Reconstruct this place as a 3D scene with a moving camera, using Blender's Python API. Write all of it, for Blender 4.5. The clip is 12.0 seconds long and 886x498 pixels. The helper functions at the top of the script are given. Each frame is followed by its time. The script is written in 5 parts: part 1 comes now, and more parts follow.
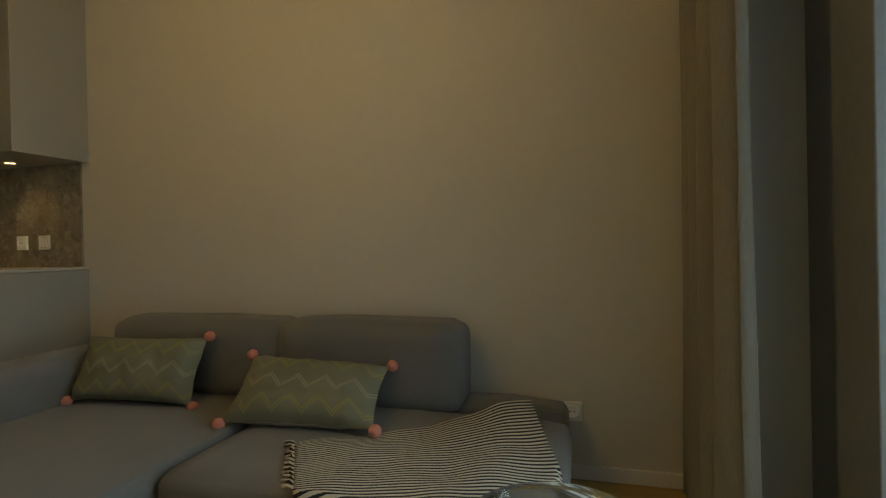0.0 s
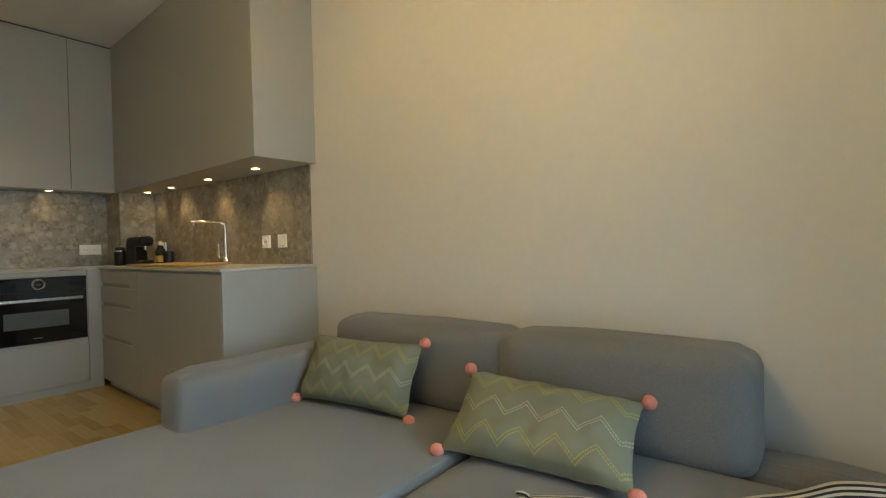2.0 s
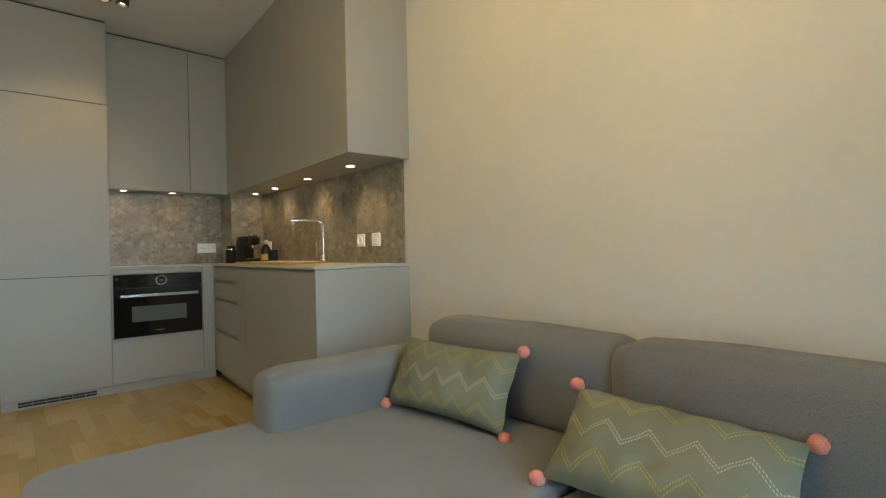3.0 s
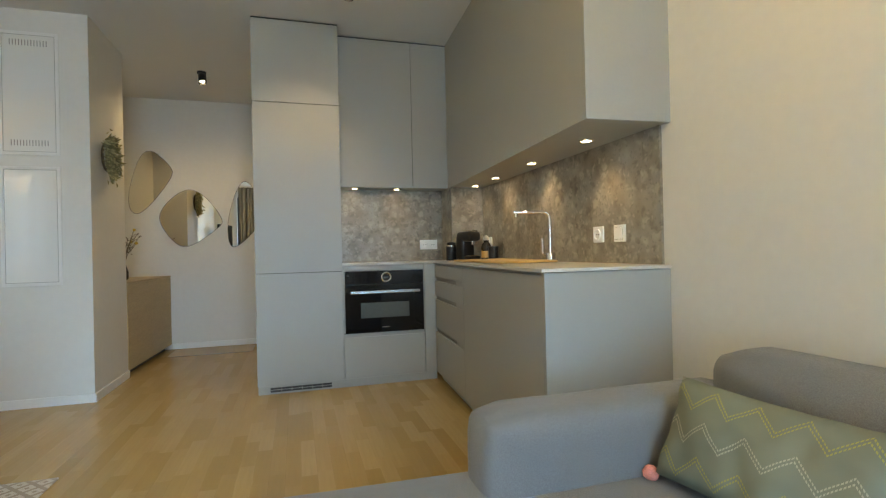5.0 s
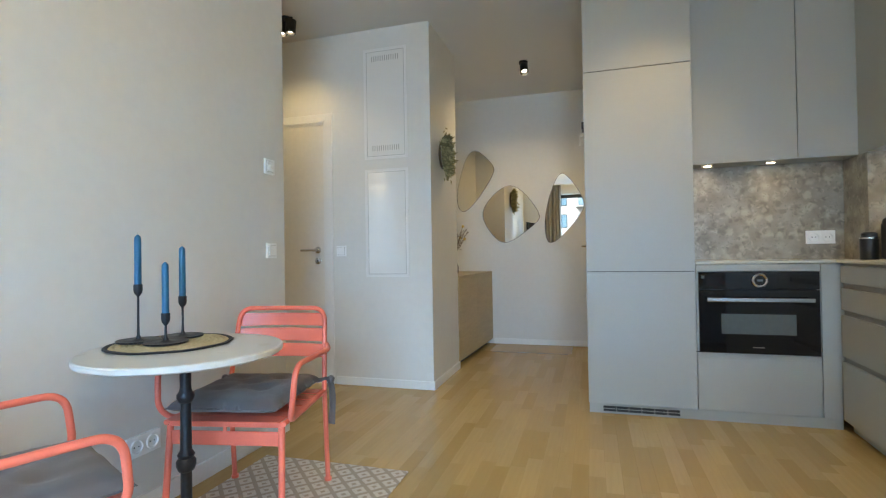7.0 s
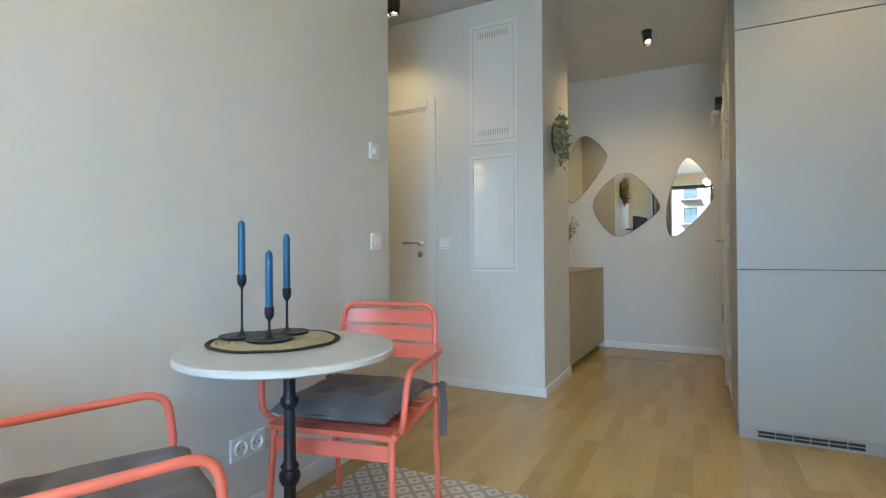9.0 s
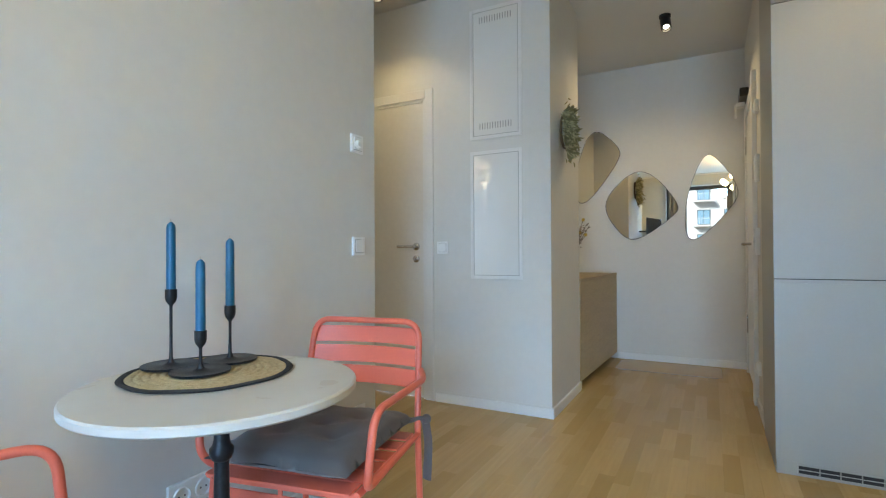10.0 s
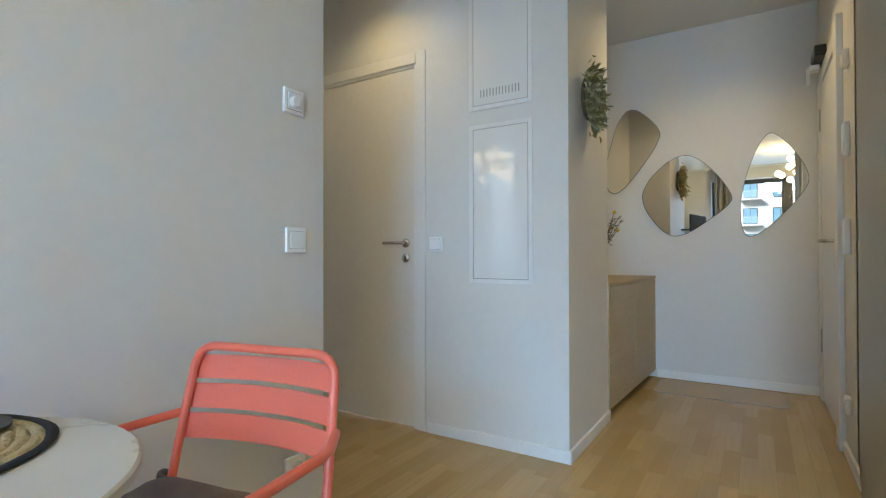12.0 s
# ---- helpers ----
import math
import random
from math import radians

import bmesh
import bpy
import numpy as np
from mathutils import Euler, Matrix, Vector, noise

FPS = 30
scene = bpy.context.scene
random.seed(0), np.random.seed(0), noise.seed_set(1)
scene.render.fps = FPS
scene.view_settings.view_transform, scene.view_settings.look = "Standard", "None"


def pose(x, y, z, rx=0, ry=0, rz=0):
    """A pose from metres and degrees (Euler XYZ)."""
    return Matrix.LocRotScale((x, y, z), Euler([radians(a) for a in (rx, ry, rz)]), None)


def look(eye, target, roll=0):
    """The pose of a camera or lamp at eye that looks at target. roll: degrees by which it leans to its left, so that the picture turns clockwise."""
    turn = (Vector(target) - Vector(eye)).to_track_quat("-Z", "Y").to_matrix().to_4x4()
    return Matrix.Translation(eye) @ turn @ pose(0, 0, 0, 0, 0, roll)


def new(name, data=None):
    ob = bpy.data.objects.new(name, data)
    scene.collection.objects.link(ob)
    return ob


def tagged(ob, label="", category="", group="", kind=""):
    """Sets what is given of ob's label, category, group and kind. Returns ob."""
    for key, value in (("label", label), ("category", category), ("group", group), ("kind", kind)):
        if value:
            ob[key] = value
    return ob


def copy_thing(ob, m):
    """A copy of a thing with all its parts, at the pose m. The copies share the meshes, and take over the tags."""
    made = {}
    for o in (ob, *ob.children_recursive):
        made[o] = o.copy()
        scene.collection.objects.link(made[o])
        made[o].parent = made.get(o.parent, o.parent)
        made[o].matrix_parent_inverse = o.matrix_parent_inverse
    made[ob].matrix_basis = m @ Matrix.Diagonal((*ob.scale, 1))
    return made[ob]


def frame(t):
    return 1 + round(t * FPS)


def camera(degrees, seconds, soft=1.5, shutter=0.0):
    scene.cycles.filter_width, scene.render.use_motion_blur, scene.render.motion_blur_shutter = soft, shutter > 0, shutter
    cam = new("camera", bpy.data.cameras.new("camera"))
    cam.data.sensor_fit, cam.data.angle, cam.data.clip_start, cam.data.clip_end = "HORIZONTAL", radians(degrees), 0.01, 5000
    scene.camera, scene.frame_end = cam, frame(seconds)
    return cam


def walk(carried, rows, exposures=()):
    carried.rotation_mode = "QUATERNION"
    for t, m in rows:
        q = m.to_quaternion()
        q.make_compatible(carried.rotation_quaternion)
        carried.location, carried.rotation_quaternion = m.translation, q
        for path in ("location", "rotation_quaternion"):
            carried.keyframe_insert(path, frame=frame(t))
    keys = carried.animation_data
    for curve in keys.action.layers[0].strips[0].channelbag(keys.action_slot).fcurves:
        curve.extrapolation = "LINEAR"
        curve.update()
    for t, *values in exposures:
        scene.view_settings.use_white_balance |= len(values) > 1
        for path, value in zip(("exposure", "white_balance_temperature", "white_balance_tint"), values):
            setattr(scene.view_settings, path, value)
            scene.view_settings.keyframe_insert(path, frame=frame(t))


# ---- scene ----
cam = camera(83.1, 12.0, soft=1.2)
PATH = [
    (0, (0.33, 0.329, 0.995), (-0.217, 2.253, 0.984), -1.2),
    (0.5, (0.249, 0.401, 0.991), (-0.409, 2.289, 0.977), -1.2),
    (1, (0.199, 0.463, 0.988), (-0.633, 2.282, 0.97), -1.5),
    (1.5, (0.112, 0.54, 0.992), (-0.903, 2.263, 0.981), -1.4),
    (2, (0.019, 0.642, 1.009), (-1.21, 2.22, 0.995), -1.6),
    (2.5, (-0.051, 0.735, 0.994), (-1.47, 2.144, 0.989), -1.5),
    (2.7, (-0.078, 0.752, 0.992), (-1.533, 2.125, 0.992), -1.4),
    (4.3, (-0.352, 1.008, 0.966), (-2.145, 1.894, 0.975), -1.3),
    (4.5, (-0.432, 1.015, 0.968), (-2.261, 1.824, 0.976), -1.3),
    (5, (-0.655, 1.018, 1.002), (-2.574, 1.581, 1.008), -1.3),
    (5.5, (-0.83, 0.961, 0.994), (-2.812, 1.231, 1.007), -1.2),
    (6, (-0.993, 0.908, 0.985), (-2.993, 0.92, 1.001), -1.1),
    (6.5, (-1.139, 0.83, 0.983), (-3.117, 0.535, 1.004), -1.0),
    (7, (-1.219, 0.772, 0.982), (-3.135, 0.2, 1.006), -0.9),
    (7.5, (-1.248, 0.735, 0.972), (-3.106, -0.005, 0.996), -0.8),
    (7.7, (-1.270, 0.698, 0.966), (-3.109, -0.087, 0.988), -0.7),
    (9.3, (-1.528, 0.535, 0.964), (-3.306, -0.380, 0.979), -0.4),
    (9.5, (-1.594, 0.519, 0.963), (-3.37, -0.4, 0.982), -0.4),
    (10, (-1.764, 0.488, 0.984), (-3.527, -0.456, 1.003), -0.3),
    (10.5, (-1.916, 0.483, 0.976), (-3.655, -0.505, 0.999), -0.3),
    (11, (-2.076, 0.47, 0.96), (-3.805, -0.535, 0.978), -0.2),
    (11.5, (-2.272, 0.412, 0.976), (-3.987, -0.615, 0.995), -0.1),
    (12, (-2.416, 0.391, 0.974), (-4.11, -0.673, 0.993), -0.1),
]
EXPOSURES = [(0.0, -1.75, 11700, 11), (0.2, -1.28, 11000, 11), (0.5, -0.78, 10300, 10), (1.0, -0.63, 9700, 10), (1.5, -0.42, 9000, 9), (2.5, -0.15, 8450, 9), (5.0, 0.35, 7250, 8), (6.2, 0.57, 6800, 8), (7.0, 0.65, 6500, 9), (9.5, 0.52, 6350, 8), (12.0, 0.58, 6150, 8)]
walk(cam, [(t, look(eye, target, roll)) for t, eye, target, roll in PATH], EXPOSURES)

# ---- the plan, in metres ----
CEIL = 2.705
SOFA_WALL = 2.515      # y of the wall behind the sofa
TABLE_WALL = -0.905    # y of the wall beside the table
TABLE_WALL_END = -3.685
COLUMN_FACE = -4.694   # x of the wall with the white door and access panels
COLUMN_SIDE = -0.35    # y of the side that faces the hall
COLUMN_BACK = -5.41
END_WALL = -6.67
HALL_WALL = 0.755      # y of the wall with the entrance door
WINDOW_WALL = 0.86     # x of the inner face of the window wall
BED_WALL = -4.3        # y of the far wall of the next room
KITCHEN = -4.43        # x of the tall and oven fronts

# ---- world, sun and large lights ----
world = bpy.data.worlds.new("sky")
scene.world = world
world.use_nodes = True
wn = world.node_tree
sky = wn.nodes.new("ShaderNodeTexSky")
sky.sky_type, sky.sun_disc = "NISHITA", False
sky.sun_elevation, sky.sun_rotation = radians(38), radians(200)
wn.links.new(sky.outputs[0], wn.nodes["Background"].inputs[0])
wn.nodes["Background"].inputs[1].default_value = 0.15

sun = new("sun", bpy.data.lights.new("sun", "SUN"))
sun.data.energy, sun.data.angle, sun.data.color = 5.0, radians(12), (0.96, 0.98, 1.0)
sun.matrix_world = look((-12, -14, 16), (12, 0, 0))

# the sky's light in the window opening
sky_lamp = new("window_skylight", bpy.data.lights.new("window_skylight", "AREA"))
sky_lamp.data.shape, sky_lamp.data.size, sky_lamp.data.size_y = "RECTANGLE", 1.55, 1.12
sky_lamp.data.energy, sky_lamp.data.color = 62, (0.34, 0.62, 1.0)
sky_lamp.matrix_world = look((2.10, 1.2, 0.75), (-3.0, -0.9, 0.1))

# fill lamp added above the street for sky light in under the window's head
high_fill = new("fill_over_street", bpy.data.lights.new("fill_over_street", "AREA"))
high_fill.data.shape, high_fill.data.size, high_fill.data.size_y = "RECTANGLE", 4.0, 1.7
high_fill.data.energy, high_fill.data.color = 430, (0.34, 0.62, 1.0)
high_fill.matrix_world = look((4.5, 2.4, 3.45), (-4.2, -0.4, 0.5))

# the sky's light in the next room's window
bed_sky = new("bedroom_skylight", bpy.data.lights.new("bedroom_skylight", "AREA"))
bed_sky.data.shape, bed_sky.data.size, bed_sky.data.size_y = "RECTANGLE", 0.85, 1.5
bed_sky.data.energy, bed_sky.data.color = 3.5, (0.45, 0.68, 1.0)
bed_sky.matrix_world = look((1.02, -3.2, 1.6), (-4.0, -2.2, 1.3))


def spot(name, at, target, watts, degrees=80, colour=(1.0, 0.74, 0.42), size=0.012):
    lamp = new(name, bpy.data.lights.new(name, "SPOT"))
    lamp.data.energy, lamp.data.spot_size, lamp.data.spot_blend = watts, radians(degrees), 0.8
    lamp.data.color, lamp.data.shadow_soft_size = colour, size
    lamp.matrix_world = look(at, target)
    return lamp


# ---- materials ----
def material(name, colour, rough=0.6, metal=0.0, grain=0.0, grain_scale=40.0, stain=0.0, stain_scale=2.0, bump=0.0,
             bump_scale=200.0, stretch=(1, 1, 1), per_object=0.0, sheen=0.0, transmission=0.0, emission=0.0, coat=0.0):
    m = bpy.data.materials.new(name)
    m.use_nodes = True
    n, l = m.node_tree.nodes, m.node_tree.links
    b = n["Principled BSDF"]
    b.inputs["Roughness"].default_value, b.inputs["Metallic"].default_value = rough, metal
    b.inputs["Sheen Weight"].default_value = sheen
    b.inputs["Transmission Weight"].default_value = transmission
    b.inputs["Coat Weight"].default_value = coat
    if emission:
        b.inputs["Emission Color"].default_value = (*colour, 1)
        b.inputs["Emission Strength"].default_value = emission
    coords = n.new("ShaderNodeTexCoord")
    mapping = n.new("ShaderNodeMapping")
    mapping.inputs["Scale"].default_value = stretch
    l.new(coords.outputs["Object"], mapping.inputs[0])
    value = n.new("ShaderNodeMath")
    value.operation = "ADD"
    value.inputs[0].default_value, value.inputs[1].default_value = 1.0, 0.0
    last = value
    for amount, scale in ((grain, grain_scale), (stain, stain_scale)):
        if not amount:
            continue
        tex = n.new("ShaderNodeTexNoise")
        tex.inputs["Scale"].default_value, tex.inputs["Detail"].default_value = scale, 4
        l.new(mapping.outputs[0], tex.inputs["Vector"])
        fit = n.new("ShaderNodeMapRange")
        fit.inputs[1].default_value, fit.inputs[2].default_value = 0.3, 0.7
        fit.inputs[3].default_value, fit.inputs[4].default_value = 1 - amount, 1 + amount
        l.new(tex.outputs[0], fit.inputs[0])
        mul = n.new("ShaderNodeMath")
        mul.operation = "MULTIPLY"
        l.new(last.outputs[0], mul.inputs[0])
        l.new(fit.outputs[0], mul.inputs[1])
        last = mul
    if per_object:
        info = n.new("ShaderNodeObjectInfo")
        fit = n.new("ShaderNodeMapRange")
        fit.inputs[3].default_value, fit.inputs[4].default_value = 1 - per_object, 1 + per_object
        l.new(info.outputs["Random"], fit.inputs[0])
        mul = n.new("ShaderNodeMath")
        mul.operation = "MULTIPLY"
        l.new(last.outputs[0], mul.inputs[0])
        l.new(fit.outputs[0], mul.inputs[1])
        last = mul
    hsv = n.new("ShaderNodeHueSaturation")
    hsv.inputs["Color"].default_value = (*colour, 1)
    l.new(last.outputs[0], hsv.inputs["Value"])
    l.new(hsv.outputs[0], b.inputs["Base Color"])
    if bump:
        tex = n.new("ShaderNodeTexNoise")
        tex.inputs["Scale"].default_value, tex.inputs["Detail"].default_value = bump_scale, 3
        l.new(mapping.outputs[0], tex.inputs["Vector"])
        node = n.new("ShaderNodeBump")
        node.inputs["Strength"].default_value, node.inputs["Distance"].default_value = bump, 0.002
        l.new(tex.outputs[0], node.inputs["Height"])
        l.new(node.outputs[0], b.inputs["Normal"])
    return m


PLASTER = material("white_plaster", (0.68, 0.665, 0.62), 0.75, grain=0.015, grain_scale=25, stain=0.03, stain_scale=0.8, bump=0.12, bump_scale=350)
CEILING = material("ceiling_paint", (0.70, 0.69, 0.66), 0.9, stain=0.03, stain_scale=0.7, bump=0.05)
GLOSS_WHITE = material("white_lacquer", (0.76, 0.75, 0.71), 0.035, stain=0.015, stain_scale=1.5)
WHITE_SATIN = material("white_satin_paint", (0.76, 0.75, 0.72), 0.35, grain=0.02, grain_scale=60)
DOOR_WHITE = material("door_laminate", (0.74, 0.71, 0.65), 0.38, grain=0.02, grain_scale=30, stain=0.02)
PLASTIC = material("white_plastic", (0.86, 0.86, 0.84), 0.3, grain=0.01)
GREIGE = material("greige_matt_lacquer", (0.370, 0.369, 0.338), 0.42, grain=0.01, grain_scale=90, stain=0.02, stain_scale=1.2, bump=0.03, bump_scale=500)
GROOVE = material("shadow_gap", (0.30, 0.29, 0.26), 0.6, grain=0.05)
DARK_GAP = material("dark_gap", (0.03, 0.03, 0.03), 0.8, grain=0.1)
STONE_TOP = material("pale_quartz", (0.56, 0.54, 0.49), 0.28, grain=0.06, grain_scale=220, stain=0.04, stain_scale=6)
OAK_VENEER = material("oak_veneer", (0.43, 0.33, 0.18), 0.5, grain=0.10, grain_scale=18, stain=0.06, stain_scale=3, stretch=(1, 8, 8), bump=0.05)
BAMBOO = material("bamboo_board", (0.60, 0.38, 0.13), 0.45, grain=0.08, grain_scale=20, stretch=(1, 10, 1))
BLACK_GLASS = material("black_oven_glass", (0.008, 0.008, 0.009), 0.06, grain=0.05, coat=0.3)
OVEN_WINDOW = material("oven_window_glass", (0.10, 0.115, 0.115), 0.12, grain=0.04)
STEEL = material("brushed_steel", (0.62, 0.61, 0.59), 0.25, 1.0, grain=0.05, grain_scale=300, stretch=(1, 1, 20))
CHROME = material("chrome", (0.80, 0.80, 0.80), 0.08, 1.0, grain=0.02)
BLACK = material("black_metal", (0.015, 0.015, 0.016), 0.45, grain=0.15, grain_scale=120, bump=0.1)
BLACK_PLASTIC = material("black_plastic", (0.012, 0.012, 0.013), 0.3, grain=0.1)
IRON = material("dark_cast_iron", (0.022, 0.024, 0.028), 0.42, 0.4, grain=0.2, grain_scale=80, bump=0.2, bump_scale=300)
CORAL = material("coral_powder_coat", (0.80, 0.172, 0.108), 0.30, grain=0.03, grain_scale=200, stain=0.03, stain_scale=4, bump=0.05, bump_scale=900)
SEAT_GREY = material("taupe_grey_cotton", (0.115, 0.098, 0.09), 0.95, grain=0.10, grain_scale=500, stain=0.08, stain_scale=9, bump=0.4, bump_scale=900, sheen=0.2)
SOFA = material("grey_woven_sofa_fabric", (0.170, 0.173, 0.174), 0.97, grain=0.20, grain_scale=340, stain=0.07, stain_scale=3.5, bump=0.6, bump_scale=700, sheen=0.25)
CURTAIN = material("grey_linen_curtain", (0.27, 0.25, 0.215), 0.9, grain=0.10, grain_scale=300, stain=0.05, stretch=(1, 1, 0.1), bump=0.3, bump_scale=500, sheen=0.1)
CANDLE = material("blue_candle_wax", (0.012, 0.115, 0.225), 0.35, grain=0.05, grain_scale=60, stain=0.06, stain_scale=15)
POM = material("pink_wool_pompom", (0.72, 0.26, 0.21), 1.0, grain=0.2, grain_scale=300, bump=0.6, bump_scale=400)
CUSHION_BACK = material("cream_cotton", (0.60, 0.55, 0.46), 0.95, grain=0.06, grain_scale=300)
MIRROR = material("mirror_silver", (0.86, 0.86, 0.84), 0.005, 1.0)
MIRROR_EDGE = material("mirror_edge", (0.05, 0.042, 0.035), 0.4, 0.5, grain=0.1)
GLASS = material("clear_glass", (0.95, 0.98, 0.97), 0.01, transmission=1.0)
# the leaf's anthracite, with missing daylight put into a lighter colour
FRAME_LIFTED = material("anthracite_leaf_lightened", (0.26, 0.28, 0.29), 0.4, grain=0.05)
FRAME_DARK = material("anthracite_window_frame", (0.035, 0.04, 0.042), 0.4, grain=0.06)
OPAL = material("opal_glass_globe", (1.0, 0.75, 0.35), 0.3, emission=32.0)
OPAL_DIM = material("opal_glass_globe_dim", (1.0, 0.80, 0.52), 0.3, emission=6.0)
LED = material("spot_led", (1.0, 0.80, 0.52), 0.3, emission=22.0)
BRASS = material("brass_stem", (0.55, 0.38, 0.15), 0.3, 1.0, grain=0.05)
LEAF = material("dried_eucalyptus", (0.30, 0.275, 0.125), 0.8, grain=0.2, grain_scale=30, per_object=0.2)
LEAF_PALE = material("dried_pale_leaf", (0.50, 0.45, 0.25), 0.85, grain=0.2, grain_scale=30)
TWIG = material("dry_twig", (0.10, 0.07, 0.035), 0.9, grain=0.2)
YELLOW_BLOOM = material("yellow_craspedia", (0.55, 0.38, 0.06), 0.95, grain=0.2, grain_scale=200)
VASE = material("dark_glass_vase", (0.03, 0.025, 0.02), 0.12, grain=0.05)
MAT_CLEAR = material("beige_floor_mat", (0.46, 0.36, 0.25), 0.55, grain=0.05, grain_scale=120, stain=0.04, bump=0.1)
SCREEN = material("black_screen", (0.008, 0.008, 0.009), 0.12, grain=0.05)


def nodes_of(name, rough=0.6):
    m = bpy.data.materials.new(name)
    m.use_nodes = True
    n, l = m.node_tree.nodes, m.node_tree.links
    b = n["Principled BSDF"]
    b.inputs["Roughness"].default_value = rough
    coords = n.new("ShaderNodeTexCoord")

    def math(op, a, c=0.0, d=None):
        node = n.new("ShaderNodeMath")
        node.operation = op
        for k, v in enumerate((a, c, d)):
            if v is None:
                continue
            if isinstance(v, (int, float)):
                node.inputs[k].default_value = v
            else:
                l.new(v, node.inputs[k])
        return node.outputs[0]

    def mix(f, a, c):
        node = n.new("ShaderNodeMix")
        node.data_type = "RGBA"
        for key, v in ((0, f), (6, a), (7, c)):
            if isinstance(v, (int, float)):
                node.inputs[key].default_value = v
            elif isinstance(v, tuple):
                node.inputs[key].default_value = (*v, 1)
            else:
                l.new(v, node.inputs[key])
        return node.outputs[2]

    def tex_noise(scale, detail=4, stretch=(1, 1, 1)):
        mp = n.new("ShaderNodeMapping")
        mp.inputs["Scale"].default_value = stretch
        l.new(coords.outputs["Object"], mp.inputs[0])
        t = n.new("ShaderNodeTexNoise")
        t.inputs["Scale"].default_value, t.inputs["Detail"].default_value = scale, detail
        l.new(mp.outputs[0], t.inputs["Vector"])
        return t.outputs[0]

    def bumped(height, strength, distance=0.002):
        node = n.new("ShaderNodeBump")
        node.inputs["Strength"].default_value, node.inputs["Distance"].default_value = strength, distance
        l.new(height, node.inputs["Height"])
        l.new(node.outputs[0], b.inputs["Normal"])

    sep = n.new("ShaderNodeSeparateXYZ")
    l.new(coords.outputs["Object"], sep.inputs[0])
    return m, n, l, b, coords, sep.outputs, math, mix, tex_noise, bumped


def oak_floor(name):
    m, n, l, b, coords, xyz, math, mix, tex_noise, bumped = nodes_of(name, 0.3)
    info = n.new("ShaderNodeObjectInfo")
    geo = n.new("ShaderNodeNewGeometry")
    pick = math("FRACT", math("ADD", info.outputs["Random"], geo.outputs["Random Per Island"]))
    base = mix(pick, (0.40, 0.265, 0.092), (0.52, 0.365, 0.15))
    fine = tex_noise(9, 4, (0.3, 6, 1))
    base = mix(math("MULTIPLY", math("SUBTRACT", fine, 0.36), 1.0), base, (0.35, 0.225, 0.085))
    broad = tex_noise(1.3, 3)
    base = mix(math("MULTIPLY", math("SUBTRACT", broad, 0.45), 0.6), base, (0.53, 0.37, 0.19))
    l.new(base, b.inputs["Base Color"])
    b.inputs["Roughness"].default_value = 0.27
    return m


def pebble_stone(name):
    m, n, l, b, coords, xyz, math, mix, tex_noise, bumped = nodes_of(name, 0.38)
    base = mix(math("MULTIPLY", math("SUBTRACT", tex_noise(9, 6), 0.3), 2.2), (0.20, 0.18, 0.145), (0.37, 0.345, 0.29))
    for scale, lo, hi, pale, amount in ((15, 0.0, 0.30, (0.50, 0.46, 0.37), 0.48), (21, 0.0, 0.30, (0.12, 0.105, 0.085), 0.5), (34, 0, 0.30, (0.42, 0.39, 0.32), 0.5), (55, 0, 0.26, (0.13, 0.115, 0.095), 0.45)):
        v = n.new("ShaderNodeTexVoronoi")
        v.inputs["Scale"].default_value, v.inputs["Randomness"].default_value = scale, 1
        warp = n.new("ShaderNodeMixRGB")
        warp.inputs[0].default_value = 0.06
        l.new(coords.outputs["Object"], warp.inputs[1])
        t = n.new("ShaderNodeTexNoise")
        t.inputs["Scale"].default_value = 18
        l.new(coords.outputs["Object"], t.inputs["Vector"])
        l.new(t.outputs["Color"], warp.inputs[2])
        l.new(warp.outputs[0], v.inputs["Vector"])
        cut = n.new("ShaderNodeMapRange")
        cut.inputs[1].default_value, cut.inputs[2].default_value = hi + 0.14, hi - 0.10
        l.new(v.outputs["Distance"], cut.inputs[0])
        sepc = n.new("ShaderNodeSeparateColor")
        l.new(v.outputs["Color"], sepc.inputs[0])
        keep = math("GREATER_THAN", sepc.outputs[0], 0.45)
        base = mix(math("MULTIPLY", math("MULTIPLY", cut.outputs[0], keep), amount), base, pale)
    l.new(base, b.inputs["Base Color"])
    return m


def striped_throw(name):
    m, n, l, b, coords, xyz, math, mix, tex_noise, bumped = nodes_of(name, 0.95)
    uv = n.new("ShaderNodeSeparateXYZ")
    l.new(coords.outputs["UV"], uv.inputs[0])
    f = math("FRACT", math("MULTIPLY", uv.outputs[1], 34))
    dark = math("GREATER_THAN", f, 0.52)
    base = mix(dark, (0.62, 0.60, 0.53), (0.022, 0.025, 0.035))
    l.new(base, b.inputs["Base Color"])
    bumped(tex_noise(400, 3), 0.5)
    return m


